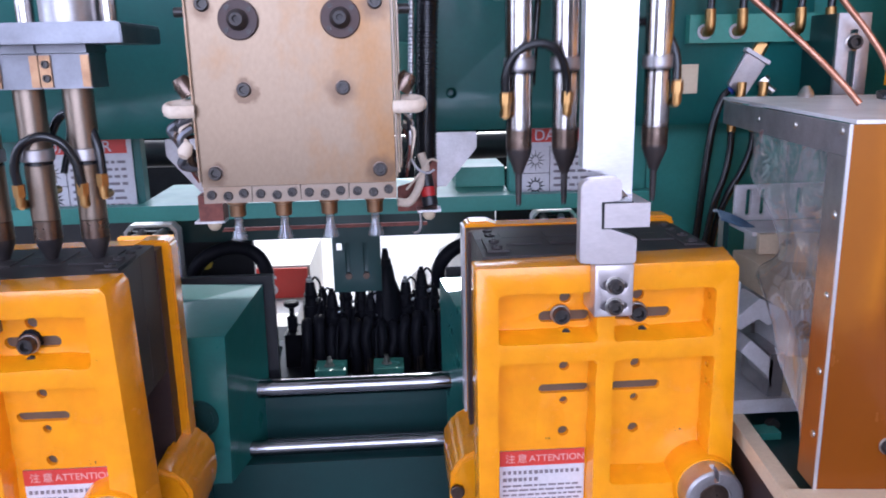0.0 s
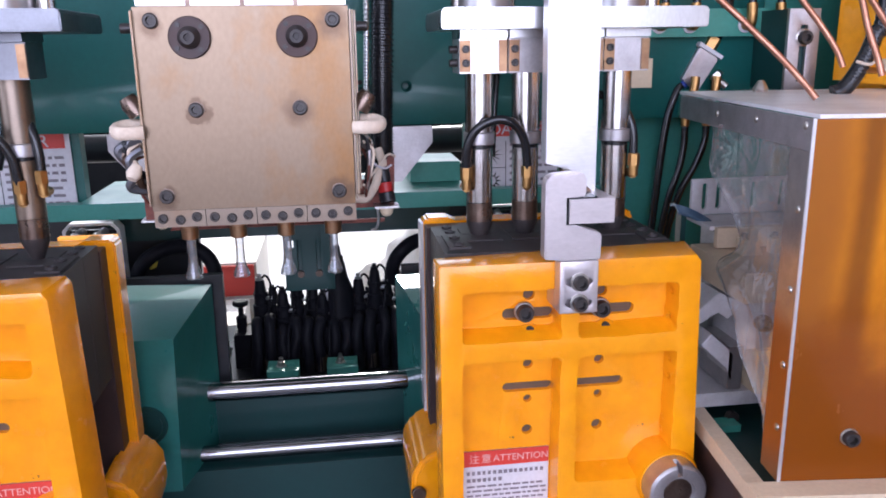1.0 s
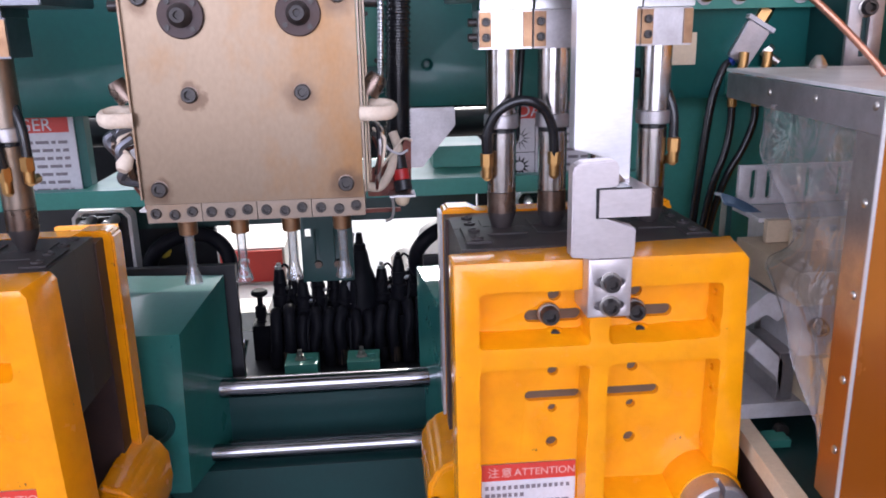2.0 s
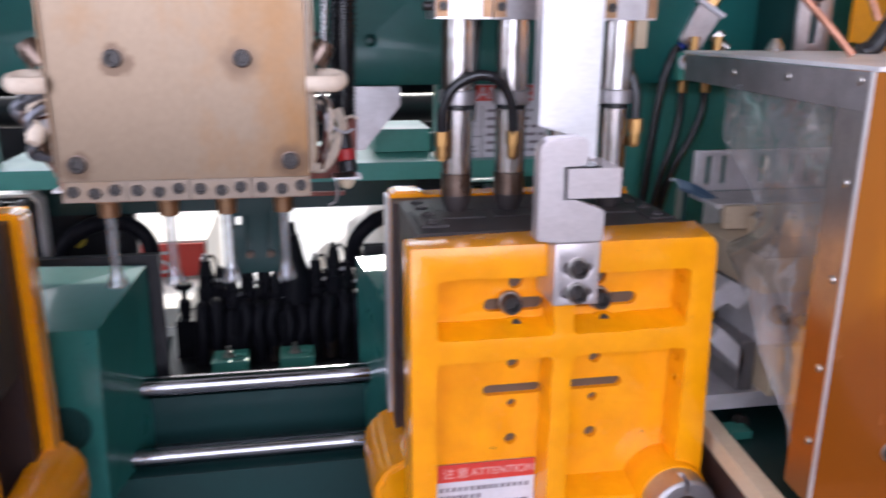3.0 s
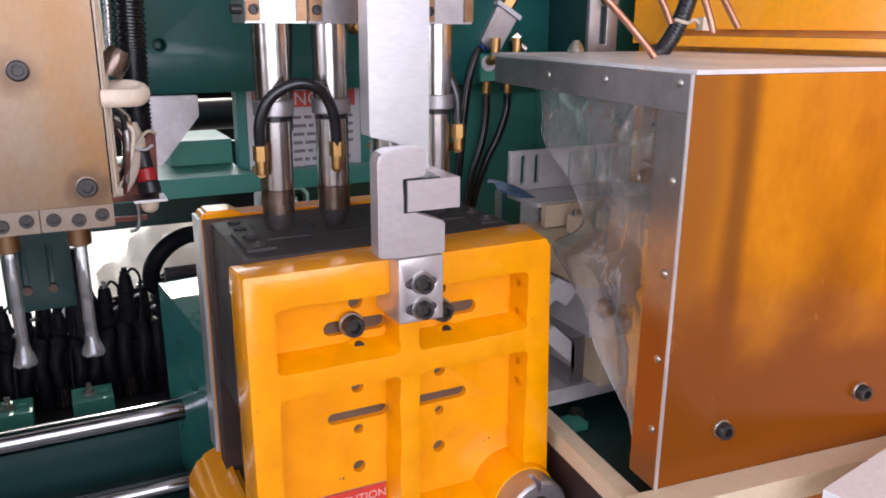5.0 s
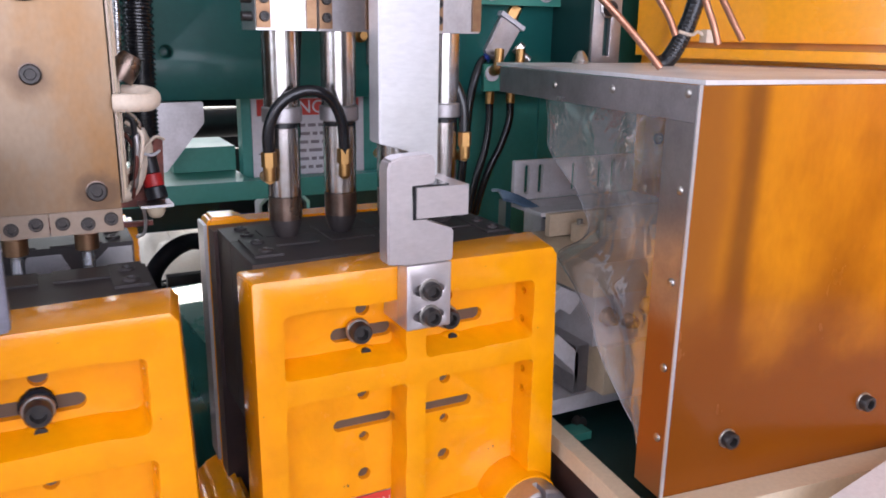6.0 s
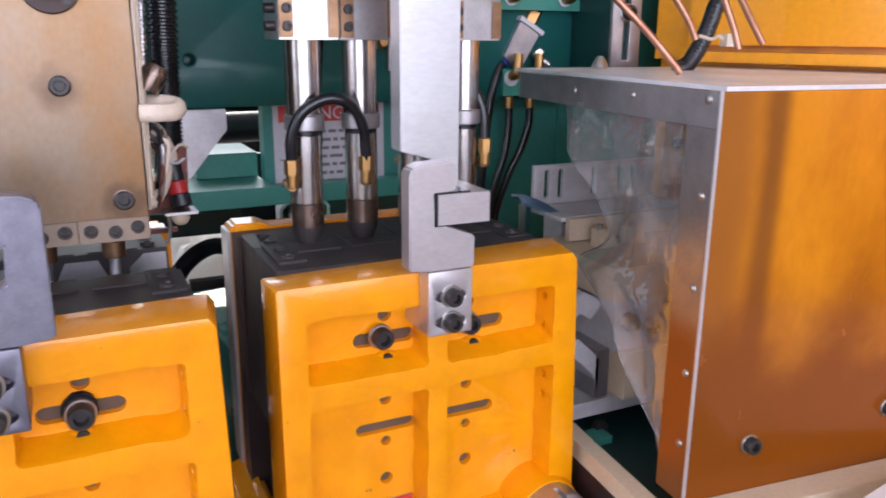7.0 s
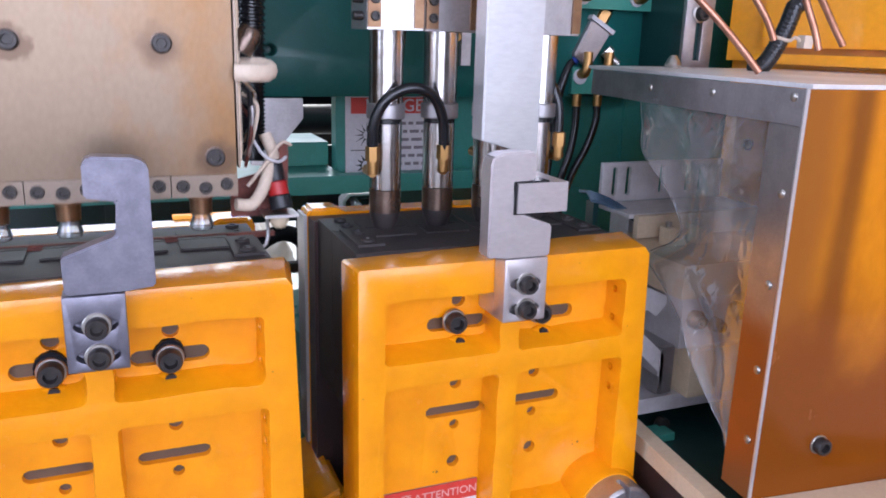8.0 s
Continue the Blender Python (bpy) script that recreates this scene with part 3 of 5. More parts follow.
def mold(label, hook_side):
    st = thing("mold_station", label, "mold", "mold stations")
    # front platen: cast plate with four pockets, slots and drilled holes
    bm = prism(B(), [(-0.001, TOP - 0.002), (0.001, TOP), (W - 0.014, TOP), (W - 0.008, TOP - 0.008), (W + 0.004, 0.80), (0.001, 0.80)], 0.0, 0.056)
    for v in bm.verts:
        if v.co.y > 0.05 and v.co.z > 1.1:
            v.co.z += -0.004 if v.co.x < 0.1 else 0.003
        if v.co.y > 0.05 and v.co.x > 0.2:
            v.co.x += 0.009
    fp = part("front_platen", bm, YELLOW, st, "cast yellow enamelled platen with four pockets")
    k = B()
    seed = 3.0 * hook_side
    for x0, x1, z0, z1 in ((0.024, 0.146, 1.104, 1.174), (0.164, 0.290, 1.104, 1.174), (0.024, 0.146, 0.86, 1.088), (0.164, 0.292, 0.91, 1.088)):
        # hand-finished pocket with wavering edges and rounded corners
        a = []
        r = 0.006
        for qx, qz, a0 in ((x1 - r, z1 - r, 0), (x0 + r, z1 - r, 90), (x0 + r, z0 + r, 180), (x1 - r, z0 + r, 270)):
            a += [(qx + r * math.cos(radians(a0 + d)), qz + r * math.sin(radians(a0 + d))) for d in (0, 30, 60, 90)]
        b = []
        for i, p in enumerate(a):
            q = a[(i + 1) % 16]
            far = math.dist(p, q)
            m = 9 if far > 0.03 else 1
            b += [(p[0] + (q[0] - p[0]) * j / m, p[1] + (q[1] - p[1]) * j / m) for j in range(m)]
        a = [(x + 0.0022 * noise.noise(Vector((x * 45, z * 45, 1.0 + seed))), z + 0.0026 * noise.noise(Vector((x * 45, z * 45, 7.0 + seed)))) for x, z in b]
        front = [k.verts.new((x, -0.02, z)) for x, z in a]
        cx, cz = (x0 + x1) / 2, (z0 + z1) / 2
        back = [k.verts.new((cx + (x - cx) * 0.94, 0.032, cz + (z - cz) * 0.95 + 0.013 * min(1.0, max(0.0, (cz - z) / (cz - z0 - 0.004))))) for x, z in a]
        k.faces.new(front)
        k.faces.new(back[::-1])
        for i in range(len(a)):
            k.faces.new((front[i], back[i], back[(i + 1) % len(a)], front[(i + 1) % len(a)]))

    def slot(x0, x1, z, r):
        n = 10
        pts = [(x1 - r + r * math.sin(math.pi * i / n), z - r * math.cos(math.pi * i / n)) for i in range(n + 1)]
        pts += [(x0 + r - r * math.sin(math.pi * i / n), z + r * math.cos(math.pi * i / n)) for i in range(n + 1)]
        prism(k, pts, 0.025, 0.0545)
    sx = 0.0 if hook_side > 0 else 0.007
    slot(sx + 0.079, 0.143, 1.134, 0.0072)
    slot(sx + 0.172, 0.245, 1.134, 0.0072)
    slot(sx + 0.080, 0.144, 1.038, 0.0062)
    slot(sx + 0.172, sx + 0.235, 1.038, 0.0062)
    for x in (0.112, 0.203) if hook_side > 0 else (0.119, 0.213):
        for z, r in ((1.158, 0.0072), (1.068, 0.0062), (1.0215, 0.0052), (0.979, 0.0068)):
            cyl(k, (x, 0.0, z), (x, 0.0545, z), r, 18)
    for z in (1.157, 1.126, 1.068, 1.045):
        cyl(k, (0.27, 0.018, z), (0.312, 0.018, z), 0.0042, 12)
    cut(fp, k, 0.0024)
    # Plate added inside the platen; its brown gives the holes their shade.
    part("hole_backing", box(B(), 0.028, 0.285, 0.0395, 0.0535, 0.93, 1.168), SLOT_BACK, fp, "brown plate added inside the platen to darken its holes")
    # cast bosses round the upper bolts
    for x in (0.112, 0.207) if hook_side > 0 else (0.119, 0.211):
        dome = B()
        bmesh.ops.create_uvsphere(dome, u_segments=28, v_segments=16, radius=1.0)
        for v in dome.verts:
            v.co = Vector((x + v.co.x * 0.0195, 0.031 + v.co.y * 0.0105, 1.1025 + v.co.z * 0.0185))
        bo = part("boss", dome, YELLOW, fp)
        # Black disc on the boss, a bolt hole's shade put into its colour.
        part("hole_disc", cyl(B(), (x, 0.0260, 1.1150), (x, 0.0224, 1.1150), 0.0050, 18), BLACK, bo, "black disc that stands for a bolt hole's shade")
    bz = 1.139 if hook_side > 0 else 1.135
    for x in (0.1045, 0.1995) if hook_side > 0 else (0.1185, 0.211):
        m = pose(x, 0.0255, bz)
        part("washer", washer(0.0122, 0.004), WASHER, fp, at=m)
        if hook_side < 0:
            rr = random.Random(int(x * 1e4))
            rag = [(x + (0.0132 + rr.uniform(-0.0005, 0.0010)) * math.cos(radians(a)), bz + 0.001 + (0.0142 + rr.uniform(-0.0005, 0.0012)) * math.sin(radians(a))) for a in range(-20, 201, 10)]
            part("rubber_boot", prism(B(), rag, 0.0262, 0.0315), BLACK_OILY, fp, "torn black rubber boot behind the bolt")
        part("bolt", cap_screw(0.0102, 0.013), BOLT, fp, "black oxide socket bolt", at=pose(x, 0.0225, bz))
    # tie-rod boss at the lower corner
    bs = lathe(B(), (0.288, 0.05, 0.912), (0, -1, 0), [(0, 0.046), (0.03, 0.044), (0.052, 0.041), (0.058, 0.039)], 40)
    part("tie_rod_boss", bs, YELLOW, fp)
    nut = part("tie_rod_nut", lathe(B(), (0.288, -0.002, 0.912), (0, -1, 0), [(0, 0.037), (0.032, 0.037), (0.035, 0.034), (0.035, 0.021), (0.031, 0.020)], 40),
               STEEL_DULL, fp, "scratched steel ring nut with a slot")
    kk = B()
    box(kk, 0.285, 0.291, -0.06, -0.018, 0.935, 0.96)
    cyl(kk, (0.262, -0.05, 0.90), (0.262, -0.03, 0.90), 0.004, 14)
    cut(nut, kk, 0.0008)
    part("tie_rod_end", cyl(B(), (0.288, 0.0, 0.912), (0.288, -0.034, 0.912), 0.0195, 32, chamfer=0.002), BURNT, fp, "machined dark steel tie rod end")
    # warning label
    lx, lz = (0.0, 0.0) if hook_side > 0 else (0.147, 0.013)
    part("label", box(B(), lx + 0.030, lx + 0.140, 0.0295, 0.031, lz + 0.878, lz + 0.955), WHITE_PAPER, fp, "pinkish white printed warning label")
    part("label_header", box(B(), lx + 0.030, lx + 0.140, 0.0290, 0.0302, lz + 0.934, lz + 0.955), RED_PRINT, fp, "red label header")
    up = lambda x, z: pose(lx + x, 0.0286, lz + z, 90, 0, 0)
    lettering("label_title", "ATTENTION", 0.0128, LABEL_PRINT, fp, up(0.068, 0.9400))
    lettering("label_title", "\u6ce8", 0.0135, LABEL_PRINT, fp, up(0.037, 0.9395))
    lettering("label_title", "\u610f", 0.0135, LABEL_PRINT, fp, up(0.0525, 0.9395))
    bars = B()
    rnd = random.Random(4)
    for z, x1, n in ((0.9245, 0.136, 15), (0.9145, 0.078, 7)):
        for i in range(n):
            x = 0.034 + i * 0.0068
            box(bars, lx + x, lx + x + 0.005 * rnd.uniform(0.7, 1.05), 0.0289, 0.0296, lz + z - 0.0024, lz + z + 0.0024)
    for z in (0.9055, 0.899, 0.8925, 0.886):
        x = 0.034
        while x < 0.132:
            w = rnd.uniform(0.004, 0.013)
            box(bars, lx + x, lx + min(x + w, 0.137), 0.0289, 0.0296, lz + z - 0.0012, lz + z + 0.0012)
            x += w + 0.0022
    part("label_text", bars, DARK_PRINT, fp, "unreadable grey lines of small print")
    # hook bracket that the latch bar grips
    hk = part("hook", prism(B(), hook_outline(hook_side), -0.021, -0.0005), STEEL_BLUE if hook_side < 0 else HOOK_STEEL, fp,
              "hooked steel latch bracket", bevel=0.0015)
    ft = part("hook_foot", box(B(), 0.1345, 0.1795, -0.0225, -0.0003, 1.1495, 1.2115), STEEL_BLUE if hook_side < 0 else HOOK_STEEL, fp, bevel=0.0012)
    kk = B()
    for z in (1.162, 1.187):
        prism(kk, [(0.1570 + 0.016 * math.cos(a) + (0.0 if math.cos(a) > 0 else 0.0), z + 0.0066 * math.sin(a)) for a in
                   [i * math.tau / 20 for i in range(20)]], -0.06, -0.012)
    cut(ft, kk, 0.0008)
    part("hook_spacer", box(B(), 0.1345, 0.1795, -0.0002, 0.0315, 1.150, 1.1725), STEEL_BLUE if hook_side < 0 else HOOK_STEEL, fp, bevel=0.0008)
    for z in (1.162, 1.187):
        part("washer", washer(0.0108, 0.003), WASHER, fp, at=pose(0.1575, -0.0225, z))
        part("bolt", cap_screw(0.0085, 0.0105), BOLT, fp, "black oxide socket bolt", at=pose(0.1575, -0.0250, z))
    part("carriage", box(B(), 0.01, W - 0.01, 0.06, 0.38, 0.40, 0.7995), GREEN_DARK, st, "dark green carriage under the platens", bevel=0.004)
    # front half of the mold block
    def half(y0, y1, parent):
        hb = part("mold_half", box(B(), 0.014, W - 0.014, y0, y1, 1.02, 1.206), BLACK_STEEL, parent, "blackened steel mold half", bevel=0.0015)
        return hb
    hf = half(0.057, MID - 0.0006, fp)
    # inserts on top of the mold and their screws
    for x in (0.073, 0.134, 0.195, 0.255):
        part("neck_insert", box(B(), x - 0.024, x + 0.024, MID - 0.036, MID - 0.001, 1.2062, 1.2078), BLACK_STEEL, fp, "dark neck insert", bevel=0.0008)
    for x in (0.036, 0.290):
        part("insert_plate", box(B(), x - 0.014, x + 0.014, MID - 0.072, MID - 0.001, 1.2062, 1.2088), BLACK_STEEL, fp, bevel=0.0008)
        for y in (MID - 0.058, MID - 0.024):
            part("screw", lathe(B(), (x, y, 1.2086), (0, 0, 1), [(0, 0.007), (0.0022, 0.007), (0.003, 0.006), (0.003, 0.0035), (0.001, 0.003)], 20), BLACK_STEEL, fp)
    part("front_liner", box(B(), 0.030, W - 0.030, 0.057, 0.09, 0.80, 1.018), BROWN_STEEL, fp, "dark brown inner plate", bevel=0.002)
    # rear platen with raised corner ears and its half of the mold
    tz = 1.205 if hook_side > 0 else 1.199
    o = [(0.009, 0.80), (W, 0.80), (W, tz), (W - 0.006, tz + 0.006), (W - 0.040, tz + 0.006), (W - 0.052, tz), (0.056, tz), (0.044, tz + 0.006), (0.013, tz + 0.006), (0.009, tz)]
    rp = part("rear_platen", prism(B(), o, 0.245, 0.283), YELLOW, st, "yellow enamelled rear platen with raised ears", bevel=0.003)
    if hook_side > 0:
        # Bright strip added on the platen's side to give the daylight glare there.
        part("edge_glare", box(B(), 0.0050, 0.0087, 0.2460, 0.2825, 0.91, 1.203), STEEL_BRIGHT, rp, "bright steel strip added for the glare on the platen's edge", bevel=0.0008)
    half(MID + 0.0006, 0.2136, rp)
    for x in (0.073, 0.134, 0.195, 0.255):
        part("neck_insert", box(B(), x - 0.024, x + 0.024, MID + 0.001, MID + 0.036, 1.2062, 1.2078), BLACK_STEEL, rp, bevel=0.0008)
    for x in (0.036, 0.290):
        for y in (MID + 0.020, MID + 0.050):
            part("screw", lathe(B(), (x, y, 1.2058), (0, 0, 1), [(0, 0.007), (0.0022, 0.007), (0.003, 0.006), (0.003, 0.0035), (0.001, 0.003)], 20), BLACK_STEEL, rp)
    if hook_side < 0:
        for x in (0.103, 0.164, 0.225):
            t = [(x - 0.024, 1.160), (x + 0.024, 1.160), (x + 0.024, 1.180), (x + 0.015, 1.199), (x - 0.015, 1.199), (x - 0.024, 1.180)]
            part("neck_face", prism(B(), t, MID - 0.0002, MID + 0.0004), STEEL_DULL, rp, "bare steel neck face", bevel=0.0001)
        part("warm_strip", box(B(), 0.235, 0.314, 0.2845, 0.296, 1.1985, 1.2025), GLOW, rp, "orange cable strip brightened by added emission")
        part("end_face", prism(B(), [(0.270, 1.160), (0.306, 1.160), (0.306, 1.2015), (0.284, 1.2015), (0.270, 1.188)], MID - 0.0002, MID + 0.0004), STEEL, rp, "bright machined end face", bevel=0.0001)
    part("rear_liner", box(B(), 0.0098, W - 0.0125, 0.214, 0.2445, 0.80, tz - 0.002), BROWN_STEEL, rp, "dark brown inner plate", bevel=0.002)
    # cast knuckles at the foot of the rear platen
    for x, s in ((-0.006, -1), (W + 0.006, 1)):
        pts = [(x - s * 0.03, 0.80), (x + s * 0.016, 0.80), (x + s * 0.022, 0.83), (x + s * 0.020, 0.868), (x + s * 0.006, 0.892), (x - s * 0.022, 0.905), (x - s * 0.03, 0.905)]
        part("knuckle", prism(B(), pts if s > 0 else pts[::-1], 0.13, 0.282), YELLOW, rp, "chipped yellow cast knuckle", bevel=0.009, seg=3)
        part("knuckle_pin", cyl(B(), (x + s * 0.012, 0.128, 0.845), (x + s * 0.012, 0.12, 0.845), 0.010, 20, chamfer=0.001), BURNT, rp)
    return st


mold_right = mold("yellow cast mold station closed round a blackened steel mold", 1)
mold_left = mold("yellow cast mold station with a blue-grey hook, sliding sideways", -1)
MOLD_LEFT_REST = -0.739
mold_left.matrix_basis = pose(MOLD_LEFT_REST, 0, -0.006)

# ---- latch bar over the right mold ----


def latch_bar():
    lb = thing("latch_bar", "upright ground steel bar that grips the mold's hook", "steel bar")
    pts = [(0.124, 1.90), (0.124, 1.326), (0.152, 1.318), (0.157, 1.312), (0.160, 1.302), (0.163, 1.294), (0.183, 1.292), (0.185, 1.90)]
    part("bar", prism(B(), [(0.130 + (x - 0.124) * 1.02, z - (0.010 if z < 1.5 else 0)) for x, z in pts], 0.030, 0.055), STEEL_BRIGHT, lb, bevel=0.0012)
    part("lug", box(B(), 0.1430, 0.1950, -0.0245, 0.056, 1.2555, 1.2835), HOOK_STEEL, lb, "steel lug that sits in the hook", bevel=0.004)
    part("lug_rim", box(B(), 0.1405, 0.176, -0.0222, 0.020, 1.2540, 1.2850), RUBBER, lb, "black rim round the lug", bevel=0.004)
    part("weld", lathe(B(), (0.172, 0.020, 1.2835), (0, 0, 1), [(0, 0.010), (0.004, 0.007), (0.008, 0.003)], 14), STEEL_DULL, lb)


latch_bar()

# ---- blow pins ----


def blow_pins(label, mirror=False):
    def X(x):
        return x + 0.122 if mirror else x

    u = thing("blow_pin_unit", label, "blow pins", "blow pin units")
    pl = prism(B(), [(0.016, 1.476), (0.340, 1.476), (0.340, 1.497), (0.336, 1.500), (0.020, 1.500), (0.016, 1.497)], 0.075, 0.235)
    part("carrier_plate", pl, STEEL_DIMMED if mirror else STEEL, u, "ground steel carrier plate", bevel=0.0015)
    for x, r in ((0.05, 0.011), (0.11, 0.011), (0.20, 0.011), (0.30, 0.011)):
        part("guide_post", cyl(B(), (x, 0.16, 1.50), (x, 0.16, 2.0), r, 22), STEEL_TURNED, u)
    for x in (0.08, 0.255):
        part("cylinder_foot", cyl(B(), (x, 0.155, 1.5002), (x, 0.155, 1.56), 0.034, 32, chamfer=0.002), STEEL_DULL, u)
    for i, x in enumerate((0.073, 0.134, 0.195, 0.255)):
        part("spacer", box(B(), x - 0.029, x + 0.029, 0.115, 0.185, 1.466, 1.4758), STEEL_DIMMED if mirror else STEEL, u, bevel=0.0008)
        cb = part("clamp_block", box(B(), x - 0.0295, x + 0.0295, 0.122, 0.178, 1.424, 1.4655), (STEEL_DIMMED if mirror else STEEL_DULL) if i or mirror else STEEL_BRIGHT, u, "split steel clamp block", bevel=0.001)
        part("clamp_cheek", box(B(), x - 0.0292, x - 0.016, 0.1185, 0.1217, 1.426, 1.4635), BRONZE_DARK, cb, bevel=0.0006)
        part("clamp_cheek", box(B(), x + 0.0195, x + 0.0292, 0.1185, 0.1217, 1.426, 1.4635), BRONZE_DARK, cb, bevel=0.0006)
        for z in (1.4365, 1.453):
            part("clamp_screw", cap_screw(0.0048, 0.004), BOLT, cb, at=pose(x - 0.022, 0.1172, z))
            part("side_screw", cyl(B(), (x - 0.0298, 0.135, z), (x - 0.040, 0.135, z), 0.0046, 14, chamfer=0.0006), BOLT, cb)
        # Left pins take a darker metal, their dimmer reflections put into the colour.
        pin = part("blow_pin", cyl(B(), (x, MID, 1.345), (x, MID, 1.4238), 0.0182, 32), BRONZE if mirror else STEEL_TURNED, u, "turned steel blow pin")
        part("collar", cyl(B(), (x, MID, 1.334), (x, MID, 1.350), 0.0204, 32, chamfer=0.0012), STEEL_DULL, pin)
        part("seal_ring", cyl(B(), (x, MID, 1.3295), (x, MID, 1.334), 0.0168, 28), RUBBER, pin)
        part("lower_sleeve", cyl(B(), (x, MID, 1.2585), (x, MID, 1.3295), 0.0172, 32, chamfer=0.0008), BRONZE if mirror else STEEL_TURNED, pin)
        tip = lathe(B(), (x, MID, 1.2583), (0, 0, -1), [(0.0242, 0.0170), (0.030, 0.0162), (0.040, 0.0125), (0.052, 0.0075), (0.056, 0.0066), (0.058, 0.0046), (0.082, 0.0042), (0.100, 0.0034)], 30)
        part("tip", tip, BLACK_STEEL, pin, "heat-darkened tapered tip")
        part("tip_sleeve", cyl(B(), (x, MID, 1.2342), (x, MID, 1.2583), 0.0171, 30), BURNT, pin, "heat-stained sleeve")
    # air hoses from pin to pin, with brass elbows
    def elbow(x, y, z, parent):
        e = cyl(B(), (x, y, z - 0.012), (x, y, z + 0.018), 0.0062, 12, chamfer=0.0008)
        cyl(e, (x, y, z + 0.002), (x, y, z + 0.017), 0.0078, 6)
        cyl(e, (x, y, z - 0.010), (x, y + 0.02, z - 0.010), 0.0056, 12)
        part("elbow_fitting", e, BRASS, parent, "brass elbow fitting")
    h = tube(B(), [(X(x), y, z) for x, y, z in [(0.053, 0.131, 1.302), (0.053, 0.128, 1.330), (0.065, 0.124, 1.355), (0.090, 0.121, 1.367), (0.114, 0.122, 1.360), (0.128, 0.126, 1.336), (0.132, 0.129, 1.302)]], 0.0058, 14)
    part("air_hose", h, RUBBER, u, "glossy black air hose")
    elbow(X(0.053), 0.131, 1.290, u)
    elbow(X(0.132), 0.130, 1.290, u)
    h = tube(B(), [(x, y, z) for x, y, z in [(0.196, 0.176, 1.312), (0.198, 0.18, 1.35), (0.215, 0.18, 1.385), (0.240, 0.165, 1.392), (0.262, 0.150, 1.380), (0.275, 0.14, 1.350), (0.277, 0.138, 1.312)]], 0.0058, 14)
    part("air_hose", h, RUBBER, u, "glossy black air hose")
    elbow(0.277, 0.136, 1.300, u)
    elbow(0.196, 0.176, 1.300, u)
    h = tube(B(), [(X(x), y, z) for x, y, z in [(0.105, 0.18, 1.46), (0.104, 0.19, 1.42), (0.100, 0.19, 1.36), (0.094, 0.172, 1.315)]], 0.0045, 10)
    part("feed_hose", h, RUBBER, u)
    return u


pins_right = blow_pins("four turned steel blow pins under a ground carrier plate")
pins_left = blow_pins("four steel blow pins standing in the side mold", True)
pins_left.matrix_basis = pose(-0.738, 0, 0)

# ---- extrusion head ----
HX = -0.2085


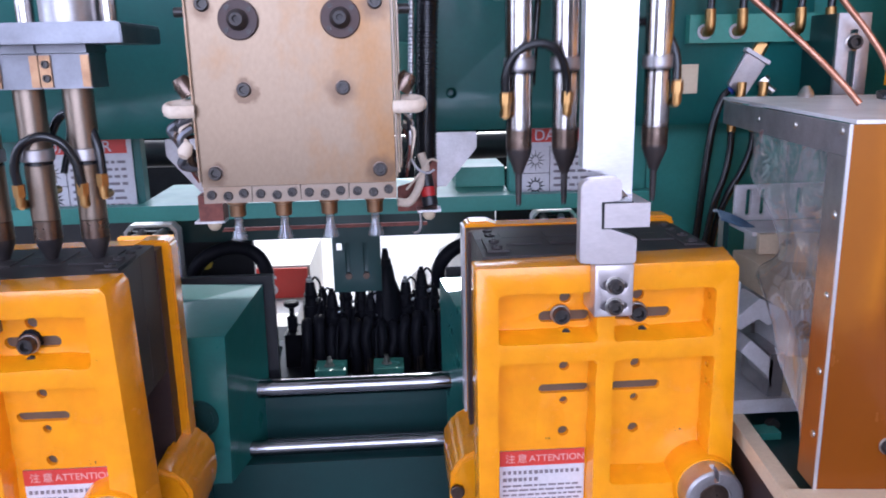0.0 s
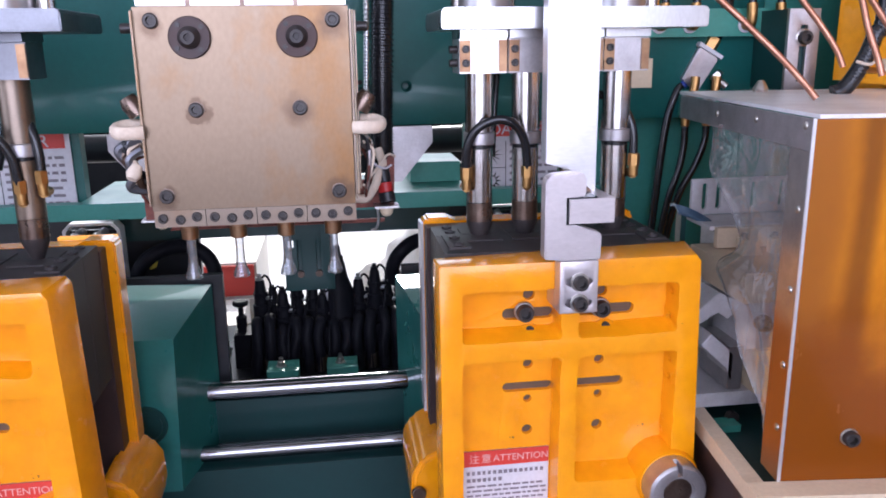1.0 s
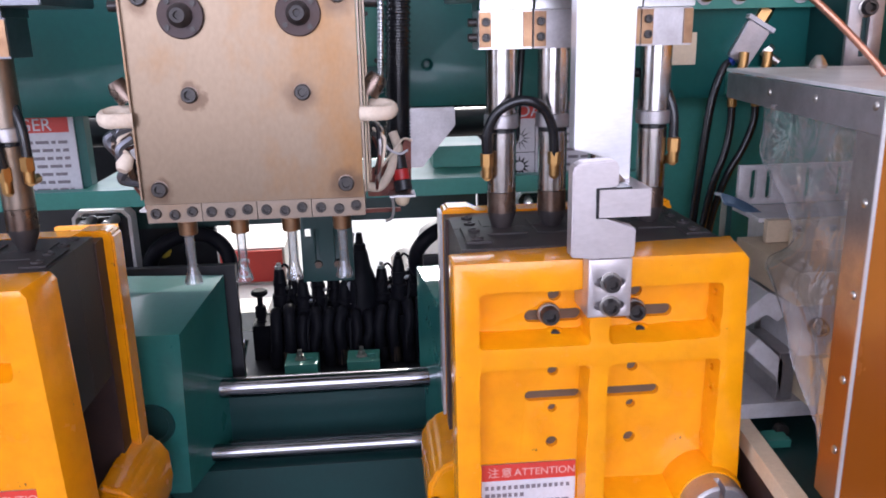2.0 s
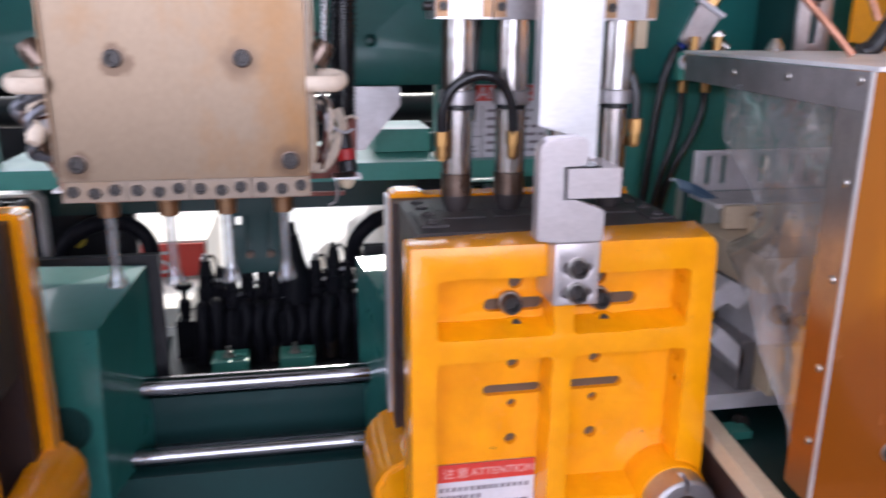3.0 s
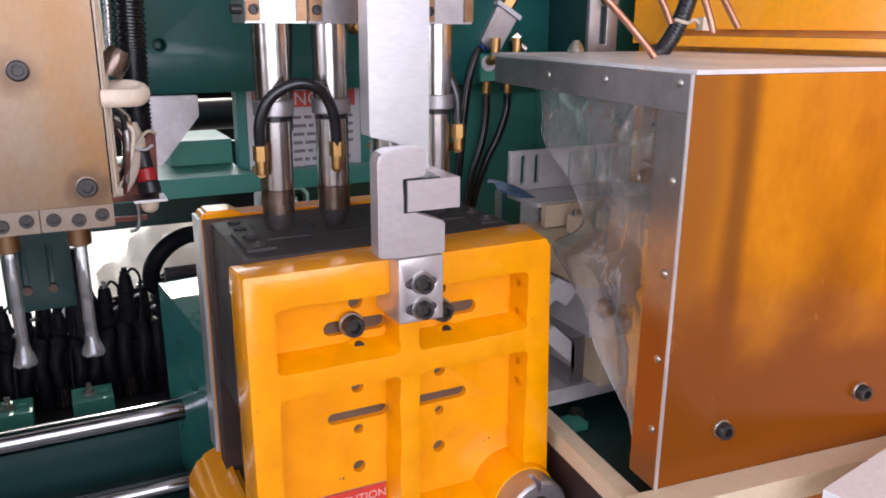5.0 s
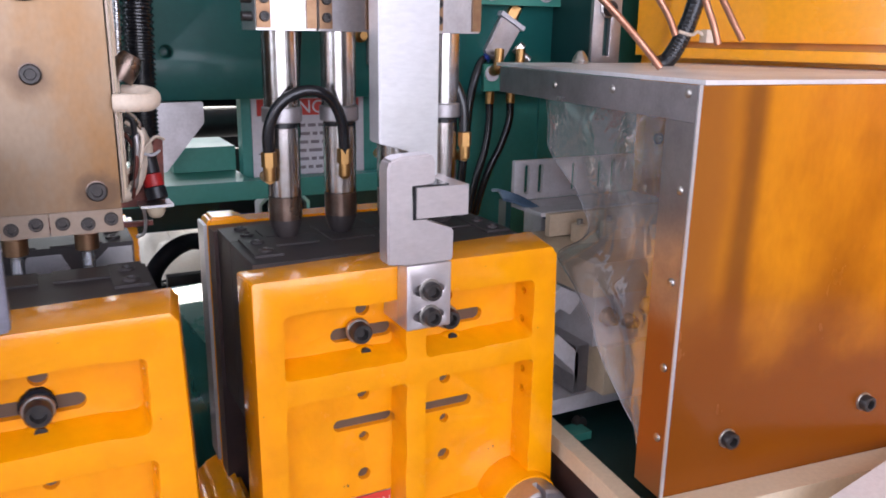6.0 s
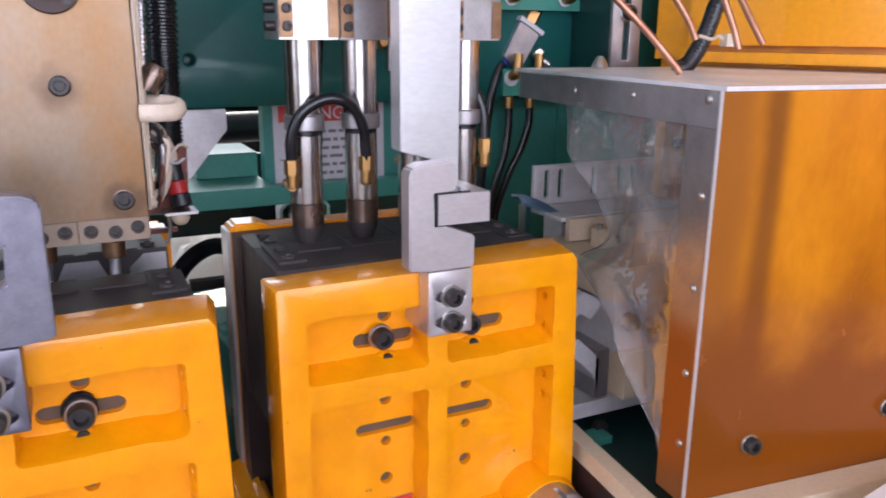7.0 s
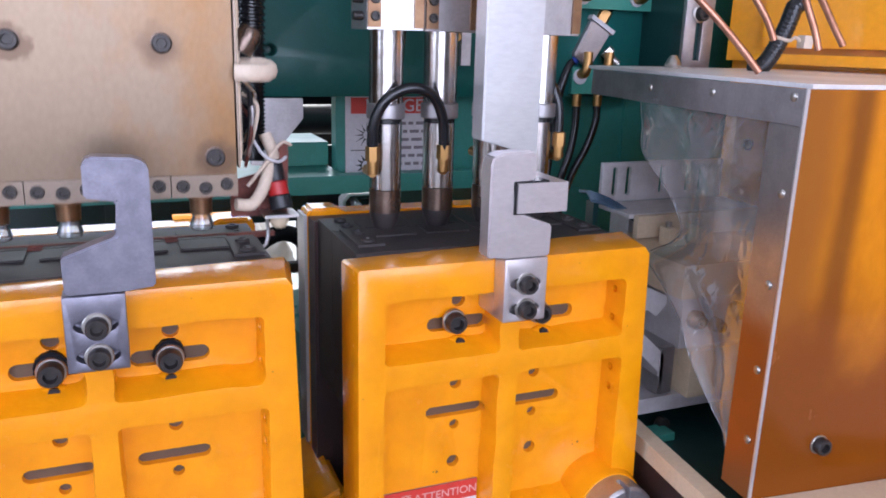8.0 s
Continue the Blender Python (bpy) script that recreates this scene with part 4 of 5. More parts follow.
def extrusion_head():
    h = thing("extrusion_head", "heat-tinted steel extrusion head with four die nozzles", "extrusion head")
    part("front_plate", box(B(), HX - 0.1195, HX + 0.1185, 0.095, 0.101, 1.2615, 1.492), HEAD_PLATE, h, "heat-tinted brownish steel cover plate", bevel=0.001)
    part("body", box(B(), HX - 0.114, HX + 0.114, 0.1015, 0.235, 1.262, 1.53), BURNT, h, bevel=0.002)
    for s in (-1, 1):
        for k in range(3):
            x = HX + s * (0.1205 + 0.0030 * k)
            part("side_plate", box(B(), x - 0.001, x + 0.001, 0.090 + 0.012 * k, 0.225, 1.268 + 0.004 * k, 1.488), CREAM_PAINT if k == 1 else BRONZE, h)
        part("side_bolt", cyl(B(), (HX + s * 0.1275, 0.13, 1.470), (HX + s * 0.142, 0.13, 1.470), 0.006, 14, chamfer=0.0006), BOLT, h)
        # cloth-wrapped heater leads on the side
        lp = tube(B(), [(HX + s * 0.119, 0.088, 1.354), (HX + s * 0.132, 0.085, 1.354), (HX + s * 0.148, 0.090, 1.354), (HX + s * 0.154, 0.104, 1.356), (HX + s * 0.145, 0.118, 1.358), (HX + s * 0.13, 0.124, 1.358)], 0.0058, 10)
        for v in lp.verts:
            v.co.z = 1.354 + (v.co.z - 1.354) * 1.35
        part("cloth_loop", lp, CREAM, h, "cream woven heat-proof loop")
        part("lead_socket", lathe(B(), (HX + s * 0.128, 0.115, 1.372), (s * 0.5, 0, 0.85), [(0, 0.011), (0.016, 0.012), (0.024, 0.009)], 16), BURNT, h)
        rnd = random.Random(11 + s)
        for i in range(5):
            x0 = HX + s * 0.131
            z = 1.345 - 0.006 * i
            w = tube(B(), [(x0, 0.12 + 0.006 * i, z), (x0 + s * rnd.uniform(0.006, 0.016), 0.125, z - rnd.uniform(0.0, 0.02)), (x0 + s * rnd.uniform(0.003, 0.012), 0.13, z - rnd.uniform(0.03, 0.05)), (x0 + s * 0.002, 0.14, z - 0.06)], 0.0018 + 0.0008 * (i % 2), 8)
            part("lead", w, (STEEL, BLACK, CREAM, STEEL_DULL, RUST)[i], h)
    # knot of braided leads on the far side of the head
    rnd = random.Random(21)
    for i in range(6):
        x0, z0 = HX - 0.137, 1.352 - 0.004 * i
        w = tube(B(), [(x0 + 0.006, 0.12, z0), (x0 - rnd.uniform(0.004, 0.022), 0.115, z0 - 0.012), (x0 - rnd.uniform(0.0, 0.020), 0.118, z0 - 0.030), (x0 + rnd.uniform(-0.012, 0.004), 0.122, z0 - 0.046), (x0 + 0.006, 0.13, z0 - 0.052)], 0.0034 + 0.001 * (i % 3), 8)
        part("braided_lead", w, (STEEL_DIMMED, BLACK, STEEL_DIMMED, CREAM, BURNT, STEEL_DIMMED)[i], h)
    part("lead_clip", lathe(B(), (HX - 0.137, 0.116, 1.312), (-0.3, -0.6, -0.8), [(0, 0.007), (0.012, 0.009), (0.018, 0.006)], 12), CREAM, h)
    part("back_loop", tube(B(), [(HX - 0.10, 0.21, 1.262), (HX - 0.06, 0.215, 1.232), (HX, 0.215, 1.228), (HX + 0.06, 0.215, 1.232), (HX + 0.11, 0.20, 1.252)], 0.0052, 10), CREAM, h, "cream sleeved lead behind the nozzles")
    for x, z in HEAD_SCREWS:
        part("screw", cap_screw(0.0083, 0.008), BOLT, h, "black socket screw", at=pose(x, 0.095, z))
        part("screw_washer", washer(0.0092, 0.0012), BURNT, h, at=pose(x, 0.0945, z))
    for x in (-0.268, -0.149):
        d = part("adjuster_disc", lathe(B(), (x, 0.0945, 1.4585), (0, -1, 0), [(0, 0.0235), (0.004, 0.0235), (0.005, 0.0225)], 40), BROWN_STEEL, h, "dark oily round adjuster plate")
        part("adjuster_nut", lathe(B(), (x, 0.0895, 1.4585), (0, -1, 0), [(0, 0.0125), (0.006, 0.012), (0.008, 0.0105), (0.012, 0.0085), (0.014, 0.0075), (0.014, 0.004), (0.010, 0.0036)], 26), BLACK_STEEL, d)
        for a in (40, 130, 220, 310):
            part("disc_screw", cyl(B(), (x + 0.018 * math.cos(radians(a)), 0.0895, 1.4585 + 0.018 * math.sin(radians(a))), (x + 0.018 * math.cos(radians(a)), 0.0875, 1.4585 + 0.018 * math.sin(radians(a))), 0.0028, 10), BOLT, d)
    for i in range(4):
        x = HX + (i - 1.5) * 0.0597
        nb = part("nozzle_block", box(B(), x - 0.0294, x + 0.0294, 0.097, 0.20, 1.2405, 1.2608), BRONZE, h, "machined die block with three screws", bevel=0.001)
        for dx, dz in ((-0.0195, 0.0005), (0.0005, -0.0015), (0.0195, 0.0015)):
            part("block_screw", cap_screw(0.0058, 0.0055), BOLT, nb, at=pose(x + dx, 0.0968, 1.2508 + dz))
        part("nozzle", lathe(B(), (x, MID, 1.2404), (0, 0, -1), [(0, 0.0135), (0.010, 0.0135), (0.011, 0.0110), (0.026, 0.0105), (0.027, 0.0088), (0.018, 0.0084)], 28), BRONZE_DARK, h, "copper-coloured die nozzle")
        part("top_block", box(B(), x - 0.027, x + 0.027, 0.10, 0.19, 1.4935, 1.56), STEEL, h, "bright steel die head block", bevel=0.002)
        part("top_bolt", cap_screw(0.0060, 0.005), BOLT, h, at=pose(x, 0.1, 1.508))
    # heater rail behind the nozzles
    part("heater_rail", tube(B(), [(HX - 0.11, 0.20, 1.232), (HX - 0.04, 0.205, 1.229), (HX + 0.04, 0.205, 1.229), (HX + 0.11, 0.20, 1.232)], 0.006, 10), RUST, h, "rust-brown heater rail")
    return h


head = extrusion_head()


def parison(i, label, length):
    """A tube of soft clear plastic with a flared foot, its foot at z = 0 of its own space."""
    x = HX + (i - 1.5) * 0.0597
    bm = B()
    prof = [(0.0, 0.0098), (0.001, 0.0106), (0.004, 0.0103), (0.010, 0.0085), (0.016, 0.0064), (0.026, 0.0055), (0.06, 0.0056), (length, 0.0062)]
    lathe(bm, (0, 0, 0), (0, 0, 1), prof, 28)
    bm.faces.ensure_lookup_table()
    bmesh.ops.delete(bm, geom=[f for f in bm.faces if len(f.verts) > 4], context="FACES_ONLY")
    ob = part("parison", bm, PARISON)
    md = ob.modifiers.new("wall", "SOLIDIFY")
    md.thickness = 0.0012
    tagged(ob, label, "plastic tube", "extruded tubes")
    ob.matrix_basis = pose(x, MID, 1.222)
    return ob


parisons = [parison(i, "clear soft plastic tube with flared foot, hanging from a nozzle", 0.22) for i in range(4)]
stubs = [parison(i, "short new clear plastic tube emerging from a nozzle", 0.05) for i in range(4)]

# ---- cutter beside the head ----


def cutter():
    c = thing("parison_cutter", "swinging hot-wire cutter with red sleeve and cream leads", "cutter")
    pl = prism(B(), [(-0.088, 1.225), (-0.030, 1.225), (-0.028, 1.300), (-0.036, 1.300), (-0.050, 1.272), (-0.088, 1.262)], 0.272, 0.278)
    part("bracket_plate", pl, RUST, c, "rust-red bracket plate", bevel=0.0008)
    d = Vector((0.006, -0.012, -0.045)).normalized()
    p = Vector((-0.047, 0.262, 1.284))
    part("holder", cyl(B(), p, p + d * 0.022, 0.0095, 18, chamfer=0.001), BLACK, c)
    part("red_sleeve", cyl(B(), p + d * 0.022, p + d * 0.036, 0.0105, 18, chamfer=0.001), RED, c)
    part("socket", cyl(B(), p + d * 0.036, p + d * 0.05, 0.0115, 18, chamfer=0.001), BLACK, c)
    part("foot_plate", box(B(), -0.060, -0.026, 0.236, 0.268, 1.2295, 1.2325), STEEL, c, bevel=0.0006)
    part("ceramic_knob", lathe(B(), (-0.043, 0.252, 1.2292), (0, 0, -1), [(0, 0.0098), (0.006, 0.0098), (0.011, 0.0075), (0.0135, 0.004)], 20), CREAM_PAINT, c, "cream ceramic knob")
    part("foot_wire", tube(B(), [(-0.056, 0.25, 1.229), (-0.055, 0.25, 1.212), (-0.058, 0.248, 1.200), (-0.066, 0.246, 1.197)], 0.0018, 8), STEEL, c)
    part("lead", tube(B(), [(-0.088, 0.235, 1.246), (-0.072, 0.238, 1.245), (-0.060, 0.246, 1.258), (-0.052, 0.255, 1.276), (-0.046, 0.262, 1.290), (-0.052, 0.27, 1.31)], 0.0062, 12), CREAM, c, "cream cloth-sleeved lead")
    part("cable_tie", tube(B(), [(-0.075, 0.243, 1.262), (-0.058, 0.245, 1.282), (-0.040, 0.25, 1.303), (-0.028, 0.26, 1.300)], 0.0016, 8), CREAM, c)
    part("cable_tie", tube(B(), [(-0.068, 0.25, 1.308), (-0.058, 0.244, 1.292), (-0.044, 0.247, 1.285), (-0.034, 0.256, 1.288)], 0.0016, 8), WHITE_PAPER, c)
    part("wire_arm", box(B(), -0.345, -0.045, 0.270, 0.276, 1.2035, 1.2085), RUST, c, "thin rusty carrier arm")
    part("hot_wire", tube(B(), [(-0.345, 0.262, 1.206), (-0.2, 0.262, 1.2065), (-0.05, 0.262, 1.206)], 0.0011, 8), RUST, c)
    part("arm_block", box(B(), -0.372, -0.338, 0.245, 0.283, 1.222, 1.262), RUST, c, "rust-brown end block", bevel=0.002)
    part("arm_knob", lathe(B(), (-0.355, 0.262, 1.2218), (0, 0, -1), [(0, 0.0098), (0.006, 0.0098), (0.011, 0.0075), (0.0135, 0.004)], 20), CREAM_PAINT, c)
    part("arm_plate", box(B(), -0.378, -0.336, 0.240, 0.270, 1.2222, 1.2252), STEEL, c, bevel=0.0006)
    return c


cutter_unit = cutter()


def cable_hose():
    h = thing("corrugated_hose", "black corrugated cable hose beside the extrusion head", "hose")
    pts = [(-0.046, 0.302, 1.262), (-0.044, 0.305, 1.29), (-0.043, 0.305, 1.34), (-0.041, 0.305, 1.40), (-0.038, 0.31, 1.48), (-0.034, 0.32, 1.56), (-0.03, 0.34, 1.75), (-0.03, 0.36, 1.94)]
    part("hose", tube(B(), pts, 0.0155, 20, 44, 0.0018), RUBBER, h)
    h2 = thing("armored_cable", "thin bright spiral-armoured cable along the hose", "cable")
    pts = [(-0.066, 0.29, 1.36), (-0.063, 0.29, 1.42), (-0.060, 0.295, 1.50), (-0.056, 0.31, 1.62), (-0.05, 0.34, 1.9)]
    part("armor", tube(B(), pts, 0.0035, 10, 60, 0.0012), STEEL, h2)
    f = thing("pipe_flange", "pale green round flange with bolts behind the hose", "flange")
    part("disc", cyl(B(), (-0.075, 0.430, 1.43), (-0.075, 0.4495, 1.43), 0.042, 36, chamfer=0.002), GREEN_PALE, f)
    for k in range(8):
        a = k * math.tau / 8 + 0.2
        part("flange_bolt", cyl(B(), (-0.075 + 0.034 * math.cos(a), 0.4298, 1.43 + 0.034 * math.sin(a)), (-0.075 + 0.034 * math.cos(a), 0.4255, 1.43 + 0.034 * math.sin(a)), 0.004, 8), BOLT, f)


cable_hose()

# ---- warning signs ----


def danger_sign(x, z, label):
    s = thing("warning_sign", label, "sign", "warning signs", at=pose(x, 0.5035, z))
    part("plate", box(B(), 0, 0.172, -0.0030, 0.0, -0.140, 0.0), WHITE_PAPER, s, bevel=0.0006)
    part("header", box(B(), 0.008, 0.164, -0.0036, -0.0024, -0.030, -0.006), RED_PRINT, s, "red header")
    lettering("title", "DANGER", 0.027, WHITE_PAPER, s, pose(0.030, -0.0040, -0.0268, 90, 0, 0))
    rnd = random.Random(9)
    bars = B()
    for r in range(7):
        z0 = -0.045 - r * 0.0125
        xx = 0.066
        while xx < 0.155:
            w = rnd.uniform(0.006, 0.022)
            box(bars, xx, min(xx + w, 0.160), -0.0036, -0.0026, z0 - 0.0024, z0 + 0.0024)
            xx += w + 0.004
    part("text", bars, DARK_PRINT, s, "unreadable rows of grey print")
    pic = B()
    box(pic, 0.058, 0.0592, -0.0036, -0.0026, -0.132, -0.038)
    box(pic, 0.008, 0.058, -0.0036, -0.0026, -0.0856, -0.0844)
    for k in range(12):
        a = k * math.tau / 12
        v = [(0.033 + 0.020 * math.cos(a), -0.062 + 0.020 * math.sin(a)), (0.033 + 0.006 * math.cos(a + 0.2), -0.062 + 0.006 * math.sin(a + 0.2)), (0.033 + 0.006 * math.cos(a - 0.2), -0.062 + 0.006 * math.sin(a - 0.2))]
        prism(pic, v, -0.0036, -0.0026)
        v = [(0.033 + 0.018 * math.cos(a), -0.108 + 0.018 * math.sin(a)), (0.033 + 0.008 * math.cos(a + 0.3), -0.108 + 0.008 * math.sin(a + 0.3)), (0.033 + 0.008 * math.cos(a - 0.3), -0.108 + 0.008 * math.sin(a - 0.3))]
        prism(pic, v, -0.0036, -0.0026)
    part("pictogram", pic, BLACK, s, "black starburst pictograms")


danger_sign(0.126, 1.327, "white warning sign with red header on a green panel")
danger_sign(-0.711, 1.328, "white warning sign with red header beside the side mold")

# ---- small fittings behind the molds ----


def stop_bracket(x, y, top, label):
    """Bent strap on two legs over the deck, with stop screws that point forwards."""
    s = thing("stop_bracket", label, "bracket", "stop brackets", at=pose(x, y, 0))
    z, d = top, 0.765
    o = [(0, d), (0.006, d), (0.006, z - 0.016), (0.016, z - 0.005), (0.086, z - 0.005), (0.096, z - 0.016), (0.096, d), (0.102, d), (0.102, z - 0.013), (0.090, z), (0.012, z), (0, z - 0.013)]
    st = part("strap", prism(B(), o, 0.0, 0.034), PALE_SHEET, s, "bent steel strap with daylight put into its pale colour", bevel=0.0006)
    k = B()
    cyl(k, (0.051, 0.017, z - 0.02), (0.051, 0.017, z + 0.02), 0.009, 20)
    cut(st, k)
    part("rear_web", box(B(), 0.0065, 0.0955, 0.024, 0.033, d, z - 0.018), BLACK, s)
    for k in (0.030, 0.070):
        p, q = Vector((k, 0.023, z - 0.020)), Vector((k - 0.010, -0.050, z - 0.030))
        part("stop_screw", tube(B(), [p + (q - p) * i / 9 for i in range(10)], 0.0070, 14, 3, 0.0014), STEEL_BRIGHT, s, "bright threaded stop screw")
        part("lock_nut", cyl(B(), p + (q - p) * 0.45, p + (q - p) * 0.60, 0.0115, 6), STEEL_BRIGHT, s)


stop_bracket(-0.617, 0.64, 1.143, "bright steel strap bracket with two stop screws beside the side mold")
stop_bracket(0.216, 0.85, 1.105, "bright steel strap bracket with stop screws behind the near mold")


def valve_bank():
    v = thing("valve_bank", "black bank of hydraulic valves and hoses on the deck", "valve bank")
    part("manifold", box(B(), -0.305, 0.06, 0.80, 0.93, 0.765, 0.858), BLACK_OILY, v, bevel=0.006)
    tops = ((-0.291, 0.966), (-0.266, 0.935), (-0.242, 0.940), (-0.212, 0.958), (-0.178, 0.944), (-0.155, 0.930), (-0.075, 0.958), (-0.056, 0.92), (-0.039, 0.983), (-0.012, 0.950), (0.02, 0.955))
    for i, (x, z) in enumerate(tops):
        y = 0.85 + 0.02 * math.sin(i * 2.1)
        part("valve", lathe(B(), (x, y, 0.850), (0, 0, 1), [(0, 0.018), (z - 0.915, 0.018), (z - 0.912, 0.0145), (z - 0.884, 0.0135), (z - 0.878, 0.0125), (z - 0.862, 0.0105), (z - 0.858, 0.008)], 14), BLACK_OILY, v)
        part("valve_collar", cyl(B(), (x, y, z - 0.046), (x, y, z - 0.036), 0.0165, 6), BLACK_OILY, v)
        part("valve_cap", lathe(B(), (x, y, z - 0.008), (0, 0, 1), [(0, 0.0085), (0.006, 0.0085), (0.007, 0.005), (0.013, 0.005)], 12), BLACK_OILY if i % 3 else STEEL, v, "small cap")
        part("side_fitting", cyl(B(), (x + 0.012, y - 0.004, z - 0.050), (x + 0.024, y - 0.008, z - 0.047), 0.0042, 8), STEEL, v, "small bright side fitting")
        part("hose", tube(B(), [(x + 0.004, y, z - 0.006), (x + 0.014, y - 0.01, z + 0.004), (x + 0.024, y - 0.014, z - 0.012), (x + 0.022, y - 0.02, z - 0.05), (x + 0.012, y - 0.05, 0.86), (x + 0.01, y - 0.075, 0.80)], 0.0026, 8), BLACK_OILY, v)
    # front rank of hoses that drop to the deck
    rnd = random.Random(5)
    for i in range(13):
        x = -0.300 + 0.0275 * i
        z = 0.868 + rnd.uniform(-0.012, 0.016)
        part("front_hose", tube(B(), [(x, 0.83, z - 0.006), (x + 0.002, 0.800, z), (x + rnd.uniform(-0.006, 0.006), 0.785, z - 0.03), (x + rnd.uniform(-0.004, 0.004), 0.778, 0.81), (x, 0.775, 0.766)], 0.0125, 10), BLACK_OILY, v)
        part("hose_ferrule", cyl(B(), (x, 0.776, 0.768), (x, 0.778, 0.800), 0.0135, 10), BURNT if i % 4 == 1 else BLACK_OILY, v)
    part("tall_cone", lathe(B(), (-0.119, 0.85, 0.85), (0, 0, 1), [(0, 0.036), (0.075, 0.033), (0.105, 0.022), (0.140, 0.0155), (0.142, 0.0135), (0.155, 0.0125), (0.157, 0.009), (0.179, 0.006)], 22), BLACK_OILY, v, "tall tapered black valve stem")
    part("strap", tube(B(), [(-0.131, 0.835, 1.034), (-0.135, 0.832, 1.0), (-0.142, 0.83, 0.955), (-0.148, 0.83, 0.90)], 0.0035, 8), WHITE_PAPER, v, "pale cord hanging beside the stem")
    part("handwheel", lathe(B(), (-0.336, 0.85, 0.900), (0, 0, 1), [(0, 0.012), (0.004, 0.0175), (0.010, 0.0175), (0.013, 0.014)], 24), BLACK_OILY, v, "black handwheel")
    part("handwheel_stem", lathe(B(), (-0.336, 0.85, 0.76), (0, 0, 1), [(0, 0.014), (0.08, 0.014), (0.085, 0.009), (0.095, 0.012), (0.115, 0.012), (0.12, 0.006), (0.141, 0.006)], 16), BLACK_OILY, v)
    part("end_block", box(B(), -0.352, -0.306, 0.82, 0.90, 0.765, 0.842), BLACK_OILY, v, bevel=0.004)


valve_bank()


def hanger():
    h = thing("hanger_plate", "dark green slotted plate hanging under the shelf", "plate")
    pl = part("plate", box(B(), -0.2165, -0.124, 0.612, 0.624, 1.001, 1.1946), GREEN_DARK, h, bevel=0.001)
    k = B()
    box(k, -0.192, -0.184, 0.60, 0.620, 1.03, 1.10)
    box(k, -0.157, -0.149, 0.60, 0.620, 1.03, 1.10)
    box(k, -0.2090, -0.1985, 0.60, 0.64, 1.084, 1.100)
    cut(pl, k, 0.0008)
    for x in (-0.187, -0.153):
        part("bolt", cyl(B(), (x, 0.6115, 1.035), (x, 0.604, 1.035), 0.007, 6), BURNT, h)


hanger()


def hoses_behind():
    d = thing("air_duct", "black ribbed ducts in the gap under the crossbeam", "duct")
    part("duct", tube(B(), [(-1.3, 1.15, 1.226), (-0.2, 1.16, 1.220), (0.9, 1.15, 1.226)], 0.034, 20, 10), BLACK, d)
    part("duct", tube(B(), [(-1.3, 1.24, 1.270), (-0.2, 1.24, 1.272), (0.9, 1.24, 1.270)], 0.030, 20, 10), BLACK_OILY, d)
    for x in (-1.1, 0.70):
        part("duct_bracket", box(B(), x, x + 0.02, 1.13, 1.27, 0.0, 1.20), BLACK, d)
    for label, cx, y, z, r in (("black looped hydraulic hose beside the cheek", -0.425, 0.66, 1.015, 0.072), ("black looped hose behind the cheek", -0.405, 0.68, 0.90, 0.045),
                               ("black looped hose beside the far cheek", 0.05, 0.66, 1.02, 0.06)):
        h = thing("hydraulic_hose", label, "hose")
        pts = [(cx + r * math.cos(a), y + 0.02 * math.sin(2 * a), z + r * math.sin(a)) for a in [radians(q) for q in range(-60, 250, 24)]]
        pts = [(pts[0][0], y, 0.768)] + pts + [(pts[-1][0], y, 0.768)]
        part("hose", tube(B(), pts, 0.014, 14), BLACK_OILY, h)
        part("ferrule", cyl(B(), (pts[0][0], y, 0.766), (pts[0][0], y, 0.81), 0.018, 16, chamfer=0.002), STEEL, h)
    t = thing("yellow_tag", "small yellow plastic tag on a hose", "tag")
    part("tag", lathe(B(), (-0.478, 0.69, 1.050), (0.3, -1, 0), [(0, 0.013), (0.004, 0.013)], 8), mat("yellow_plastic", (0.7, 0.5, 0.05), 0.4, 0, None, 30, 0.4), t)
    a = thing("steel_tube_elbow", "bright bent steel pipe at the cheek", "pipe")
    part("pipe", tube(B(), [(-0.352, 0.62, 0.767), (-0.350, 0.62, 0.82), (-0.343, 0.63, 0.86), (-0.338, 0.64, 0.885)], 0.009, 14), CHROME, a)
    # Black box added to hide the bright yard behind the gap.
    b = thing("dark_backdrop", "black box added as a dark backdrop behind the shelf", "housing")
    part("housing", box(B(), -1.4, 1.4, 1.50, 1.62, 1.03, 1.285), BLACK, b, bevel=0.01)
    for x in (-1.3, 1.25):
        part("leg", box(B(), x, x + 0.05, 1.53, 1.59, 0.0, 1.03), BLACK, b)


hoses_behind()


